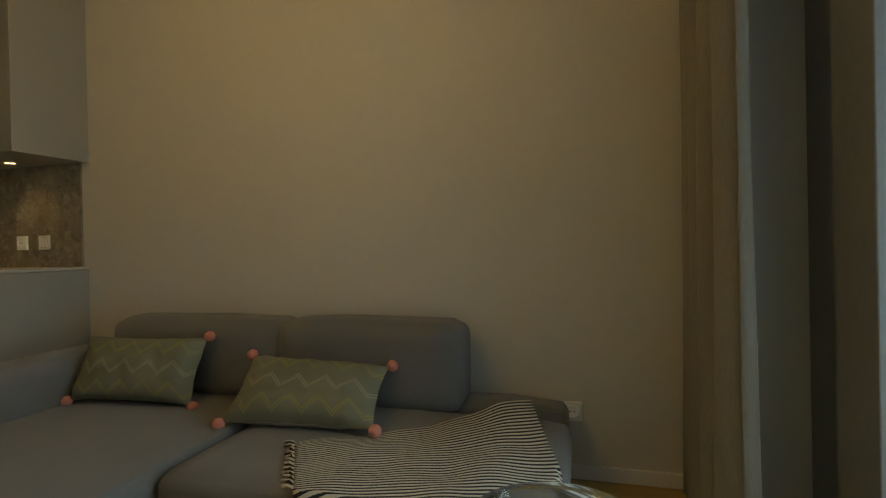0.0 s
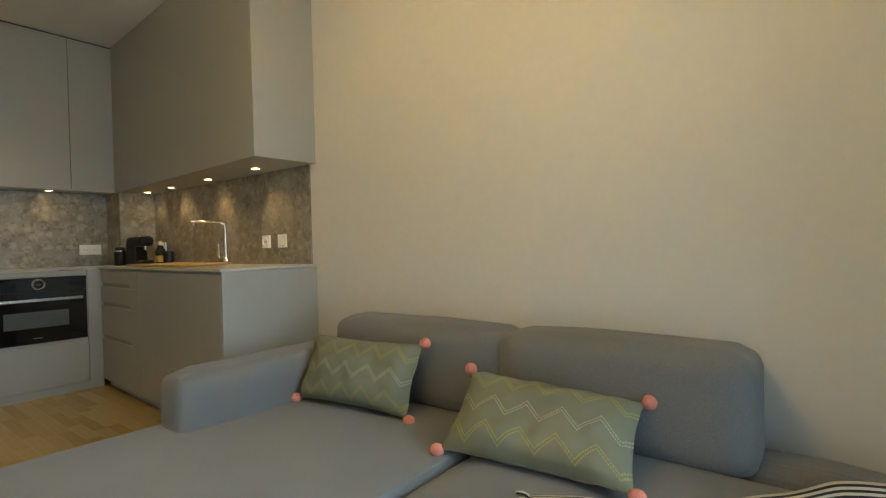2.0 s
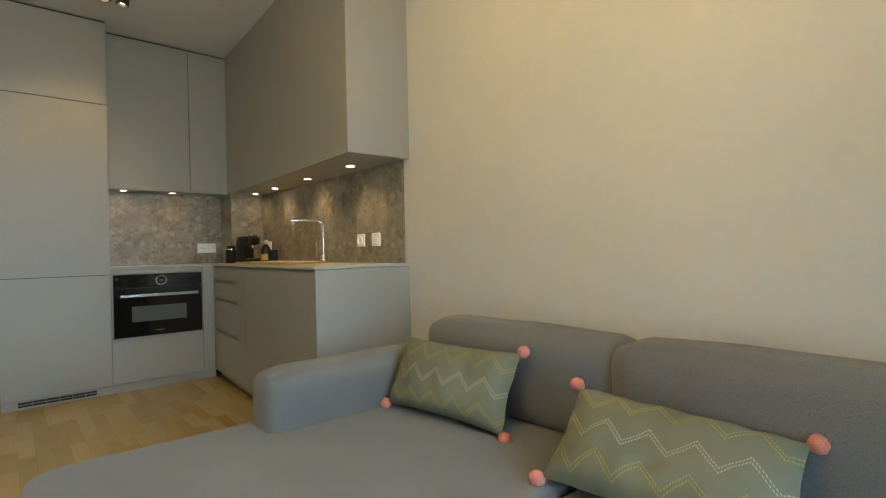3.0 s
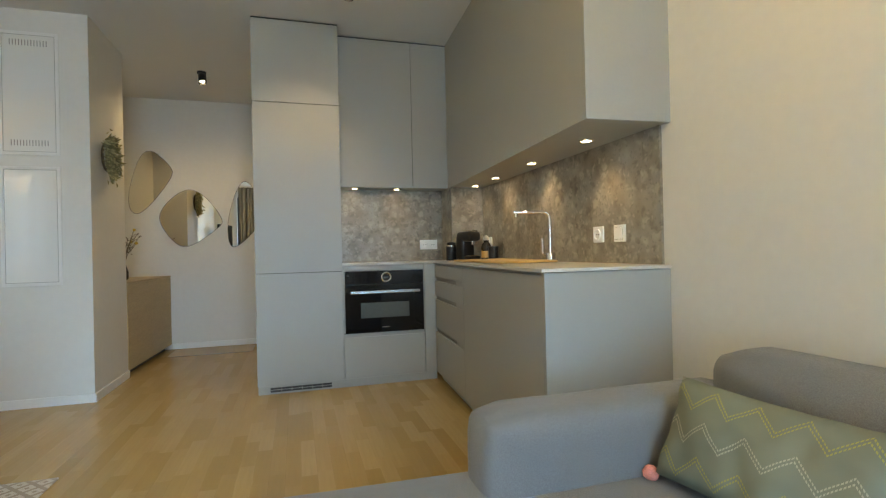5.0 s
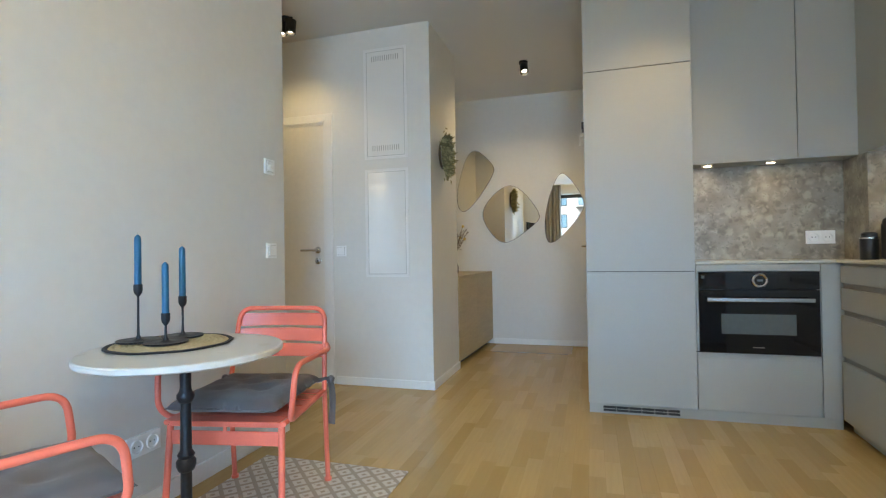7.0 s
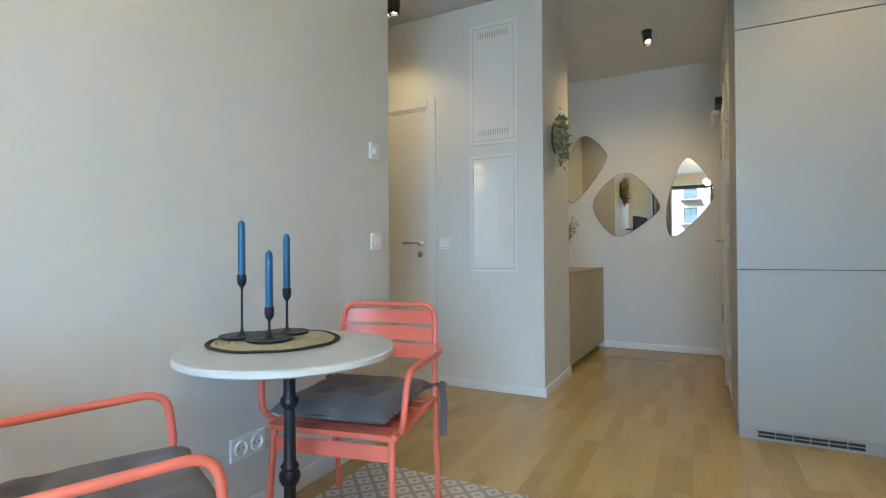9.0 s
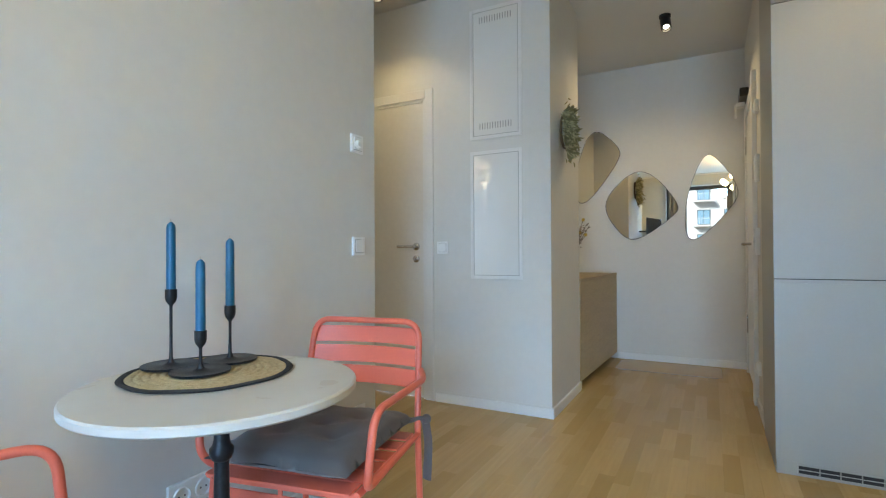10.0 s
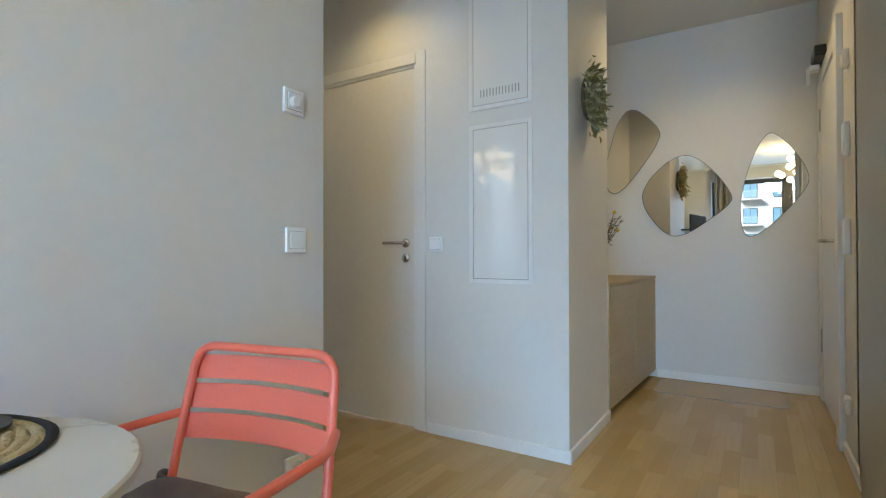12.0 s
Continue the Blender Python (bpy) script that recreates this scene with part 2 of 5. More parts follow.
def stitched_cushion(name):
    """Sage cotton with rows of dashed zigzag stitches, two strands a row, ochre and cream rows in turn."""
    m, n, l, b, coords, xyz, math, mix, tex_noise, bumped = nodes_of(name, 0.95)
    uv = n.new("ShaderNodeSeparateXYZ")
    l.new(coords.outputs["UV"], uv.inputs[0])
    u, v = uv.outputs[0], uv.outputs[1]
    tri = math("PINGPONG", math("ADD", math("MULTIPLY", u, 7.0), 0.3), 0.7)
    vv = math("SUBTRACT", math("ADD", math("MULTIPLY", v, 3.15), 0.25), math("MULTIPLY", tri, 0.85))
    f = math("FRACT", math("ADD", vv, 10.0))
    odd = math("FRACT", math("MULTIPLY", math("FLOOR", math("ADD", vv, 10.0)), 0.5))
    off = math("ABSOLUTE", math("SUBTRACT", math("ABSOLUTE", math("SUBTRACT", f, 0.5)), 0.065))
    line = math("LESS_THAN", off, 0.027)
    dash = math("GREATER_THAN", math("FRACT", math("MULTIPLY", u, 92)), 0.33)
    cloth = mix(math("MULTIPLY", math("SUBTRACT", tex_noise(6, 3), 0.35), 1.2), (0.176, 0.190, 0.138), (0.238, 0.250, 0.190))
    thread = mix(math("GREATER_THAN", odd, 0.25), (0.34, 0.325, 0.09), (0.40, 0.395, 0.30))
    base = mix(math("MULTIPLY", line, dash), cloth, thread)
    l.new(base, b.inputs["Base Color"])
    bumped(math("ADD", math("MULTIPLY", math("MULTIPLY", line, dash), 1.0), math("MULTIPLY", tex_noise(450, 2), 0.5)), 0.5)
    return m


def marble(name):
    m, n, l, b, coords, xyz, math, mix, tex_noise, bumped = nodes_of(name, 0.3)
    base = mix(math("MULTIPLY", math("SUBTRACT", tex_noise(4, 6), 0.4), 1.5), (0.62, 0.60, 0.555), (0.50, 0.475, 0.425))
    vein = math("LESS_THAN", math("ABSOLUTE", math("SUBTRACT", tex_noise(2.2, 8), 0.55)), 0.008)
    base = mix(math("MULTIPLY", vein, 0.45), base, (0.34, 0.30, 0.25))
    base = mix(math("MULTIPLY", math("GREATER_THAN", tex_noise(7, 5), 0.66), 0.35), base, (0.42, 0.35, 0.27))
    l.new(base, b.inputs["Base Color"])
    return m


def diamond_rug(name):
    m, n, l, b, coords, xyz, math, mix, tex_noise, bumped = nodes_of(name, 1.0)
    s = 15.0
    a = math("MULTIPLY", math("ADD", xyz[0], xyz[1]), s * 0.7)
    c = math("MULTIPLY", math("SUBTRACT", xyz[0], xyz[1]), s * 0.7)
    da = math("ABSOLUTE", math("SUBTRACT", math("FRACT", math("ADD", a, 20)), 0.5))
    dc = math("ABSOLUTE", math("SUBTRACT", math("FRACT", math("ADD", c, 20)), 0.5))
    big = math("MAXIMUM", da, dc)
    ring = math("MULTIPLY", math("GREATER_THAN", math("PINGPONG", big, 0.25), 0.13), 1.0)
    jag = math("GREATER_THAN", tex_noise(160, 2), 0.36)
    base = mix(math("MULTIPLY", ring, jag), (0.37, 0.31, 0.235), (0.60, 0.545, 0.46))
    l.new(base, b.inputs["Base Color"])
    bumped(tex_noise(260, 3), 0.8, 0.004)
    return m


def seagrass(name):
    m, n, l, b, coords, xyz, math, mix, tex_noise, bumped = nodes_of(name, 0.9)
    base = mix(tex_noise(90, 4), (0.30, 0.22, 0.10), (0.66, 0.54, 0.32))
    l.new(base, b.inputs["Base Color"])
    bumped(tex_noise(140, 3), 0.8, 0.004)
    return m


OAK_FLOOR = oak_floor("oak_parquet")
PEBBLE = pebble_stone("pebbled_stone")
THROW = striped_throw("striped_cotton")
STITCHED = stitched_cushion("stitched_sage_cotton")
MARBLE = marble("pale_marble")
RUG = diamond_rug("diamond_rug_wool")
SEAGRASS = seagrass("seagrass_weave")
BRAID = material("black_seagrass_braid", (0.02, 0.022, 0.026), 0.85, grain=0.3, grain_scale=150, bump=0.6, bump_scale=200)


# ---- building blocks ----
def mesh_of(name, bm, mat, smooth=False):
    me = bpy.data.meshes.new(name)
    bmesh.ops.recalc_face_normals(bm, faces=bm.faces)
    bm.to_mesh(me)
    bm.free()
    me.materials.append(mat)
    if smooth:
        me.polygons.foreach_set("use_smooth", [True] * len(me.polygons))
        me.set_sharp_from_angle(angle=radians(40))
    return me


def part(name, bm, mat, parent=None, label="", smooth=False):
    ob = new(name, mesh_of(name, bm, mat, smooth))
    ob.parent = parent
    if label:
        ob["label"] = label
    return ob


def thing(name, m=None, label="", category="", group="", kind=""):
    ob = new(name)
    ob.empty_display_size = 0.1
    if m is not None:
        ob.matrix_world = m
    return tagged(ob, label, category, group, kind)


def box(lo, hi, bevel=0.0, segments=2, bm=None):
    bm = bm or bmesh.new()
    made = bmesh.ops.create_cube(bm, size=1)
    size, mid = [h - l for l, h in zip(lo, hi)], [(h + l) / 2 for l, h in zip(lo, hi)]
    for v in made["verts"]:
        v.co = Vector([v.co[k] * size[k] + mid[k] for k in range(3)])
    if bevel:
        edges = list({e for v in made["verts"] for e in v.link_edges})
        bmesh.ops.bevel(bm, geom=edges, offset=bevel, segments=segments, affect="EDGES", profile=0.5)
    return bm


def boxes(*pairs, bevel=0.0):
    bm = bmesh.new()
    for lo, hi in pairs:
        box(lo, hi, bevel, 2, bm)
    return bm


def lathe(profile, at=(0, 0, 0), steps=32, bm=None):
    """A turned shape from (radius, height) pairs."""
    bm = bm or bmesh.new()
    rings = []
    for r, z in profile:
        if r < 1e-5:
            rings.append([bm.verts.new((at[0], at[1], at[2] + z))])
        else:
            rings.append([bm.verts.new((at[0] + r * math.cos(a), at[1] + r * math.sin(a), at[2] + z)) for a in (2 * math.pi * k / steps for k in range(steps))])
    for low, high in zip(rings, rings[1:]):
        for k in range(steps):
            j = (k + 1) % steps
            quad = [low[k % len(low)], low[j % len(low)], high[j % len(high)], high[k % len(high)]]
            face = list(dict.fromkeys(quad))
            if len(face) > 2:
                bm.faces.new(face)
    return bm


def rounded(points, radius, steps=6):
    """A polyline with its corners rounded."""
    pts = [Vector(p) for p in points]
    out = [pts[0]]
    for a, b, c in zip(pts, pts[1:], pts[2:]):
        r = min(radius, (a - b).length * 0.49, (c - b).length * 0.49)
        p, q = b + (a - b).normalized() * r, b + (c - b).normalized() * r
        for k in range(steps + 1):
            t = k / steps
            out.append(p * (1 - t) ** 2 + b * 2 * t * (1 - t) + q * t * t)
    return out + [pts[-1]]


def tube(points, radius, sides=10, bm=None, flat=1.0):
    bm = bm or bmesh.new()
    pts = [Vector(p) for p in points]
    way = (pts[1] - pts[0]).normalized()
    up = way.orthogonal().normalized()
    rings = []
    for k, p in enumerate(pts):
        ahead = (pts[min(k + 1, len(pts) - 1)] - pts[max(k - 1, 0)]).normalized()
        up = (up - ahead * up.dot(ahead)).normalized()
        side = ahead.cross(up)
        rings.append([bm.verts.new(p + radius * (up * math.cos(a) + side * math.sin(a) * flat)) for a in (2 * math.pi * s / sides for s in range(sides))])
    for low, high in zip(rings, rings[1:]):
        for s in range(sides):
            j = (s + 1) % sides
            bm.faces.new((low[s], low[j], high[j], high[s]))
    bm.faces.new(rings[0][::-1])
    bm.faces.new(rings[-1])
    return bm


def slab(outline, low, high, bm=None):
    """An outline in x and y drawn up from low to high."""
    bm = bm or bmesh.new()
    a = [bm.verts.new((x, y, low)) for x, y in outline]
    b = [bm.verts.new((x, y, high)) for x, y in outline]
    bm.faces.new(a[::-1])
    bm.faces.new(b)
    for k in range(len(a)):
        j = (k + 1) % len(a)
        bm.faces.new((a[k], a[j], b[j], b[k]))
    return bm


def ball(at, r, bm=None, u=12, v=8):
    bm = bm or bmesh.new()
    bmesh.ops.create_uvsphere(bm, u_segments=u, v_segments=v, radius=r, matrix=Matrix.Translation(at))
    return bm

# ---- structure ----
def structure(name, bm, mat, label="", category=""):
    return tagged(part(name, bm, mat), label, category, "", "structure")


T = 0.14
floor = structure("floor", box((END_WALL - 0.2, BED_WALL - 0.1, -0.12), (1.3, SOFA_WALL + 0.1, -0.006)), OAK_FLOOR, "oak parquet floor of narrow staves", "floor")
structure("ceiling", box((END_WALL - 0.2, BED_WALL - 0.1, CEIL), (1.3, SOFA_WALL + 0.2, CEIL + 0.15)), CEILING, "plain white painted ceiling", "ceiling")
structure("wall_sofa", box((-5.2, SOFA_WALL, 0), (WINDOW_WALL, SOFA_WALL + T, CEIL)), PLASTER, "plain cream plastered wall behind the sofa", "wall")
structure("wall_table", box((TABLE_WALL_END, TABLE_WALL - T, 0), (WINDOW_WALL, TABLE_WALL, CEIL)), PLASTER, "plain white plastered wall beside the table", "wall")
# wall with the white door: an opening of 0.82 x 2.05 m
DOOR_A, DOOR_B, DOOR_H = -2.02, -1.205, 2.045
structure("wall_door", boxes(((COLUMN_FACE - T, DOOR_B, 0), (COLUMN_FACE, COLUMN_SIDE - 0.12, CEIL)), ((COLUMN_FACE - T, DOOR_A, DOOR_H), (COLUMN_FACE, DOOR_B, CEIL)),
                             ((COLUMN_FACE - T, BED_WALL, 0), (COLUMN_FACE, DOOR_A, CEIL))), PLASTER, "white plastered wall round the inner door", "wall")
structure("wall_column", box((COLUMN_BACK, COLUMN_SIDE - 0.12, 0), (COLUMN_FACE, COLUMN_SIDE, CEIL)), PLASTER, "white plastered shaft corner at the hall", "wall")
structure("wall_niche_side", box((COLUMN_BACK, -0.80, 0), (COLUMN_BACK + 0.1, COLUMN_SIDE - 0.12, CEIL)), PLASTER)
structure("wall_niche", box((END_WALL, -0.86, 0), (COLUMN_BACK + 0.1, -0.74, CEIL)), PLASTER, "plastered wall at the back of the hall niche", "wall")
structure("wall_end", box((END_WALL - T, -0.86, 0), (END_WALL, HALL_WALL + T, CEIL)), PLASTER, "plain cream plastered wall at the hall's end", "wall")
# hall wall with the entrance door's opening
EA, EB, EH = -6.56, -5.62, 2.10
structure("wall_hall", boxes(((EB, HALL_WALL, 0), (-4.90, HALL_WALL + T, CEIL)), ((EA, HALL_WALL, EH), (EB, HALL_WALL + T, CEIL)), ((END_WALL, HALL_WALL, 0), (EA, HALL_WALL + T, CEIL))), PLASTER,
          "cream plastered wall round the entrance door", "wall")
structure("wall_kitchen", box((-5.2, HALL_WALL, 0), (-5.03, SOFA_WALL, CEIL)), PLASTER)
structure("wall_bedroom", box((COLUMN_FACE - T, BED_WALL - T, 0), (WINDOW_WALL, BED_WALL, CEIL)), PLASTER, "white plastered wall of the next room", "wall")
# window wall, 0.24 m thick, with one wide opening down to the floor
WY0, WY1, WTOP = -0.40, 2.20, 2.47
BY0, BY1 = -3.65, -2.55   # the next room's window
structure("wall_window", boxes(((WINDOW_WALL, WY1, 0), (WINDOW_WALL + 0.3, SOFA_WALL + T, CEIL)), ((WINDOW_WALL, BY1, 0), (WINDOW_WALL + 0.3, WY0, CEIL)), ((WINDOW_WALL, BED_WALL - T, 0), (WINDOW_WALL + 0.3, BY0, CEIL)), ((WINDOW_WALL, BY0, WTOP), (WINDOW_WALL + 0.3, BY1, CEIL)),
                               
                               ((WINDOW_WALL, WY0, WTOP), (WINDOW_WALL + 0.3, WY1, CEIL))), PLASTER, "white plastered wall round the wide window", "wall")


def skirting(name, lo, hi):
    return structure(name, box(lo, hi, 0.004), WHITE_SATIN, "low white painted skirting board", "baseboard")


B = 0.062
skirting("baseboard", (-2.40, SOFA_WALL - 0.014, 0), (WINDOW_WALL, SOFA_WALL, B))
skirting("baseboard", (TABLE_WALL_END - 0.014, TABLE_WALL, 0), (WINDOW_WALL, TABLE_WALL + 0.014, B + 0.02))
skirting("baseboard", (TABLE_WALL_END - 0.014, TABLE_WALL - T, 0), (TABLE_WALL_END, TABLE_WALL, B))
skirting("baseboard", (COLUMN_FACE, -1.135, 0), (COLUMN_FACE + 0.014, COLUMN_SIDE + 0.014, B))
skirting("baseboard", (COLUMN_BACK, COLUMN_SIDE, 0), (COLUMN_FACE, COLUMN_SIDE + 0.014, B))
skirting("baseboard", (END_WALL, -0.28, 0), (END_WALL + 0.014, HALL_WALL, B))
skirting("baseboard", (-5.52, HALL_WALL - 0.014, 0), (-5.05, HALL_WALL, B))


# inner door with its frame
def lever(parent, at, along, out, plate=None):
    """A lever handle: a rose, a neck and a bar."""
    at, along, out = Vector(at), Vector(along), Vector(out)
    turn = out.to_track_quat("Z", "Y").to_matrix().to_4x4()
    rose = lathe([(0, 0), (0.026, 0), (0.026, 0.006), (0.022, 0.009), (0, 0.009)])
    rose.transform(Matrix.Translation(at) @ turn)
    handle = part("door_handle", rose, STEEL, parent, "brushed steel lever handle", True)
    bar = tube(rounded([at + out * 0.005, at + out * 0.05, at + out * 0.05 + along * 0.125], 0.02), 0.0095)
    part("lever", bar, STEEL, handle, "", True)
    key = lathe([(0, 0), (0.025, 0), (0.025, 0.006), (0.021, 0.008), (0, 0.008)])
    key.transform(Matrix.Translation(at + Vector((0, 0, -0.085))) @ turn)
    rose2 = part("keyhole_rose", key, STEEL, parent, "round steel keyhole rose", True)
    m = at + Vector((0, 0, -0.085)) + out * 0.0085
    part("keyhole", box(m - Vector((0.003, 0.003, 0.011)), m + Vector((0.003, 0.003, 0.011))), DARK_GAP, rose2)
    return handle


door = thing("door_1", pose(COLUMN_FACE, 0, 0), "closed white inner door with a steel lever handle", "door", "", "structure")
part("door_leaf", box((-0.045, DOOR_A + 0.03, 0.008), (-0.006, DOOR_B - 0.028, DOOR_H - 0.028), 0.002), DOOR_WHITE, door)
part("door_frame", boxes(((-T, DOOR_B - 0.028, 0), (0.0, DOOR_B, DOOR_H)), ((-T, DOOR_A, 0), (0.0, DOOR_A + 0.028, DOOR_H)), ((-T, DOOR_A + 0.028, DOOR_H - 0.028), (0.0, DOOR_B - 0.028, DOOR_H)), bevel=0.002), WHITE_SATIN, door)
part("door_architrave", boxes(((0.0, DOOR_B - 0.008, 0), (0.009, DOOR_B + 0.055, DOOR_H + 0.055)), ((0.0, DOOR_A - 0.055, 0), (0.009, DOOR_A + 0.008, DOOR_H + 0.055)),
                              ((0.0, DOOR_A + 0.008, DOOR_H - 0.008), (0.009, DOOR_B - 0.008, DOOR_H + 0.055)), bevel=0.003), WHITE_SATIN, door, "flat white door trim")
lever(door, (-0.006, DOOR_B - 0.085, 1.035), (0, -1, 0), (1, 0, 0))

entrance = thing("door_2", pose(0, HALL_WALL, 0), "closed white entrance door with a steel handle plate and closer", "door", "", "structure")
part("door_leaf", box((EA + 0.03, 0.0, 0.01), (EB - 0.03, 0.05, EH - 0.03), 0.002), WHITE_SATIN, entrance)
part("door_frame", boxes(((EB - 0.03, -0.028, 0), (EB + 0.085, 0.0, EH + 0.06)), ((EA - 0.06, -0.012, 0), (EA + 0.03, 0.0, EH + 0.06)), ((EA + 0.03, -0.012, EH - 0.03), (EB - 0.03, 0.0, EH + 0.06)), bevel=0.003), WHITE_SATIN, entrance)
part("handle_plate", box((EB - 0.195, -0.012, 0.885), (EB - 0.155, 0.0, 1.13), 0.003), STEEL, entrance, "long steel handle plate")
part("door_handle", tube(rounded([(EB - 0.175, -0.005, 1.04), (EB - 0.175, -0.068, 1.04), (EB - 0.315, -0.068, 1.04)], 0.02), 0.010), STEEL, entrance, "steel lever handle", True)
closer = part("door_closer", box((-6.42, -0.062, 2.17), (-6.17, -0.002, 2.235), 0.006), BLACK_PLASTIC, entrance, "black door closer box")
part("closer_arm", boxes(((-6.40, -0.075, 2.13), (-6.33, -0.02, 2.165)), ((-6.36, -0.09, 2.045), (-6.33, -0.075, 2.15)), bevel=0.004), WHITE_SATIN, closer)
for z in (1.85, 0.40):
    part("hinge", box((EA + 0.02, -0.012, z - 0.075), (EA + 0.036, -0.002, z + 0.075), 0.003), STEEL, entrance)


# switches and outlets
def wall_plate(name, m, label, gangs=1, kind="switch"):
    """A plate in its own x (across) and z, that stands out along y."""
    ob = thing(name, m, label, "outlet" if kind == "outlet" else "switch")
    w = 0.081
    part("plate", box((-w / 2, 0, -w / 2), (w / 2 + (gangs - 1) * 0.071, 0.0115, w / 2), 0.002), PLASTIC, ob)
    for g in range(gangs):
        c = g * 0.071
        if kind == "outlet":
            well = lathe([(0.0285, 0.0110), (0.0285, 0.0185), (0.0235, 0.019), (0.022, 0.0118), (0, 0.0118)], steps=24)
            well.transform(Matrix.Translation((c, 0, 0)) @ Euler((radians(-90), 0, 0)).to_matrix().to_4x4())
            s = part("socket", well, PLASTIC, ob, "", True)
            for dx in (-0.0095, 0.0095):
                hole = lathe([(0, 0), (0.003, 0), (0.003, 0.004), (0, 0.004)], steps=8)
                hole.transform(Matrix.Translation((c + dx, 0.0086, 0)) @ Euler((radians(-90), 0, 0)).to_matrix().to_4x4())
                part("contact", hole, DARK_GAP, s)
        elif kind == "dimmer":
            part("gap", box((-0.0295, 0.0112, -0.0295), (0.0295, 0.0119, 0.0295)), GROOVE, ob)
            part("surround", box((-0.028, 0.011, -0.028), (0.028, 0.0155, 0.028), 0.002), PLASTIC, ob)
            knob = lathe([(0, 0), (0.019, 0), (0.017, 0.014), (0.015, 0.016), (0, 0.016)], steps=24)
            knob.transform(Matrix.Translation((0.006, 0.0150, -0.004)) @ Euler((radians(-90), 0, 0)).to_matrix().to_4x4())
            part("knob", knob, PLASTIC, ob, "", True)
        else:
            part("gap", box((c - 0.0295, 0.0112, -0.0295), (c + 0.0295, 0.0119, 0.0295)), GROOVE, ob)
            part("rocker", box((c - 0.028, 0.011, -0.028), (c + 0.028, 0.0160, 0.028), 0.002), PLASTIC, ob)
    return ob


wall_plate("dimmer_switch", pose(-3.545, TABLE_WALL, 1.475), "square white dimmer switch high on the plastered wall", kind="dimmer")
wall_plate("light_switch", pose(-3.555, TABLE_WALL, 1.02), "square white rocker light switch on the plastered wall")
wall_plate("wall_outlet", pose(-2.775, TABLE_WALL, 0.273), "white double wall outlet low on the plastered wall", 2, "outlet")
wall_plate("wall_outlet", pose(-3.554, TABLE_WALL, 0.271), "single white wall outlet low on the plastered wall", 1, "outlet")
wall_plate("wall_outlet", pose(0.265, SOFA_WALL, 0.285, 0, 0, 180), "white wall outlet low behind the sofa end", 1, "outlet")
wall_plate("light_switch", pose(COLUMN_FACE, -1.08, 1.025, 0, 0, -90), "square white rocker switch beside the inner door")
for z, size, what in ((1.88, 0.05, "chime"), (1.50, 0.11, "intercom"), (1.05, 0.11, "switch"), (0.27, 0.05, "outlet")):
    ob = thing("wall_" + what, pose(-5.38, HALL_WALL, z, 0, 0, 180), "white plastic wall " + what + " in the hall", what)
    part("body", box((-0.04, 0, -size * 0.75), (0.04, 0.022, size * 0.75), 0.004), PLASTIC, ob)
    part("cover", box((-0.028, 0.021, -size * 0.6), (0.028, 0.025, size * 0.6), 0.002), PLASTIC, ob)


# access panels in the shaft wall
def access_panel(z0, z1, vents, label):
    ob = thing("access_panel", pose(COLUMN_FACE, 0, 0), label, "access panel", "access panels")
    y0, y1, w = -0.853, -0.548, 0.022
    part("frame", boxes(((0, y0 - w, z0 - w), (0.006, y0, z1 + w)), ((0, y1, z0 - w), (0.006, y1 + w, z1 + w)), ((0, y0, z0 - w), (0.006, y1, z0)), ((0, y0, z1), (0.006, y1, z1 + w)), bevel=0.0015), WHITE_SATIN, ob)
    leaf = part("panel_door", box((0, y0 + 0.003, z0 + 0.003), (0.0045, y1 - 0.003, z1 - 0.003), 0.001), GLOSS_WHITE, ob, "glossy white enamelled panel")
    part("gap", boxes(((0.001, y0, z0), (0.0022, y0 + 0.003, z1)), ((0.001, y1 - 0.003, z0), (0.0022, y1, z1)), ((0.001, y0, z0), (0.0022, y1, z0 + 0.003)), ((0.001, y0, z1 - 0.003), (0.0022, y1, z1))), GROOVE, ob)
    if vents:
        for z in (z0 + 0.04, z1 - 0.075):
            for k in range(13):
                y = y0 + 0.045 + k * 0.0175
                part("vent_slot", box((0.003, y, z), (0.0055, y + 0.005, z + 0.04)), GROOVE, leaf)
    return ob


access_panel(0.845, 1.615, False, "glossy white metal access panel, closed, flush in the wall")
access_panel(1.735, 2.53, True, "white metal access panel with two rows of vent slots")

# ---- window, curtains, outside ----
window = thing("window_1", pose(WINDOW_WALL + 0.19, 0, 0), "wide anthracite framed balcony window with two panes", "window", "", "structure")
F = 0.04
part("window_frame", boxes(((0, WY0, 0), (0.07, WY0 + F, WTOP)), ((0, WY1 - F, 0), (0.07, WY1, WTOP)), ((0, WY0 + F, WTOP - F), (0.07, WY1 - F, WTOP)), ((0, WY0 + F, 0), (0.07, WY1 - F, 0.06)), ((0, 0.86, 0.06), (0.07, 0.95, WTOP - F)), bevel=0.004), FRAME_DARK, window)
for y0, y1 in ((WY0 + F, 0.86), (0.95, WY1 - F)):
    sash = part("sash", boxes(((-0.012, y0, 0.06), (0.05, y0 + 0.045, WTOP - F)), ((-0.012, y1 - 0.045, 0.06), (0.05, y1, WTOP - F)), ((-0.012, y0 + 0.045, 0.06), (0.05, y1 - 0.045, 0.12)), ((-0.012, y0 + 0.045, WTOP - F - 0.045), (0.05, y1 - 0.045, WTOP - F)), bevel=0.004), FRAME_DARK, window)
    pane = part("pane", box((0.02, y0 + 0.04, 0.115), (0.032, y1 - 0.04, WTOP - F - 0.04)), GLASS, sash)
    pane.visible_shadow = False
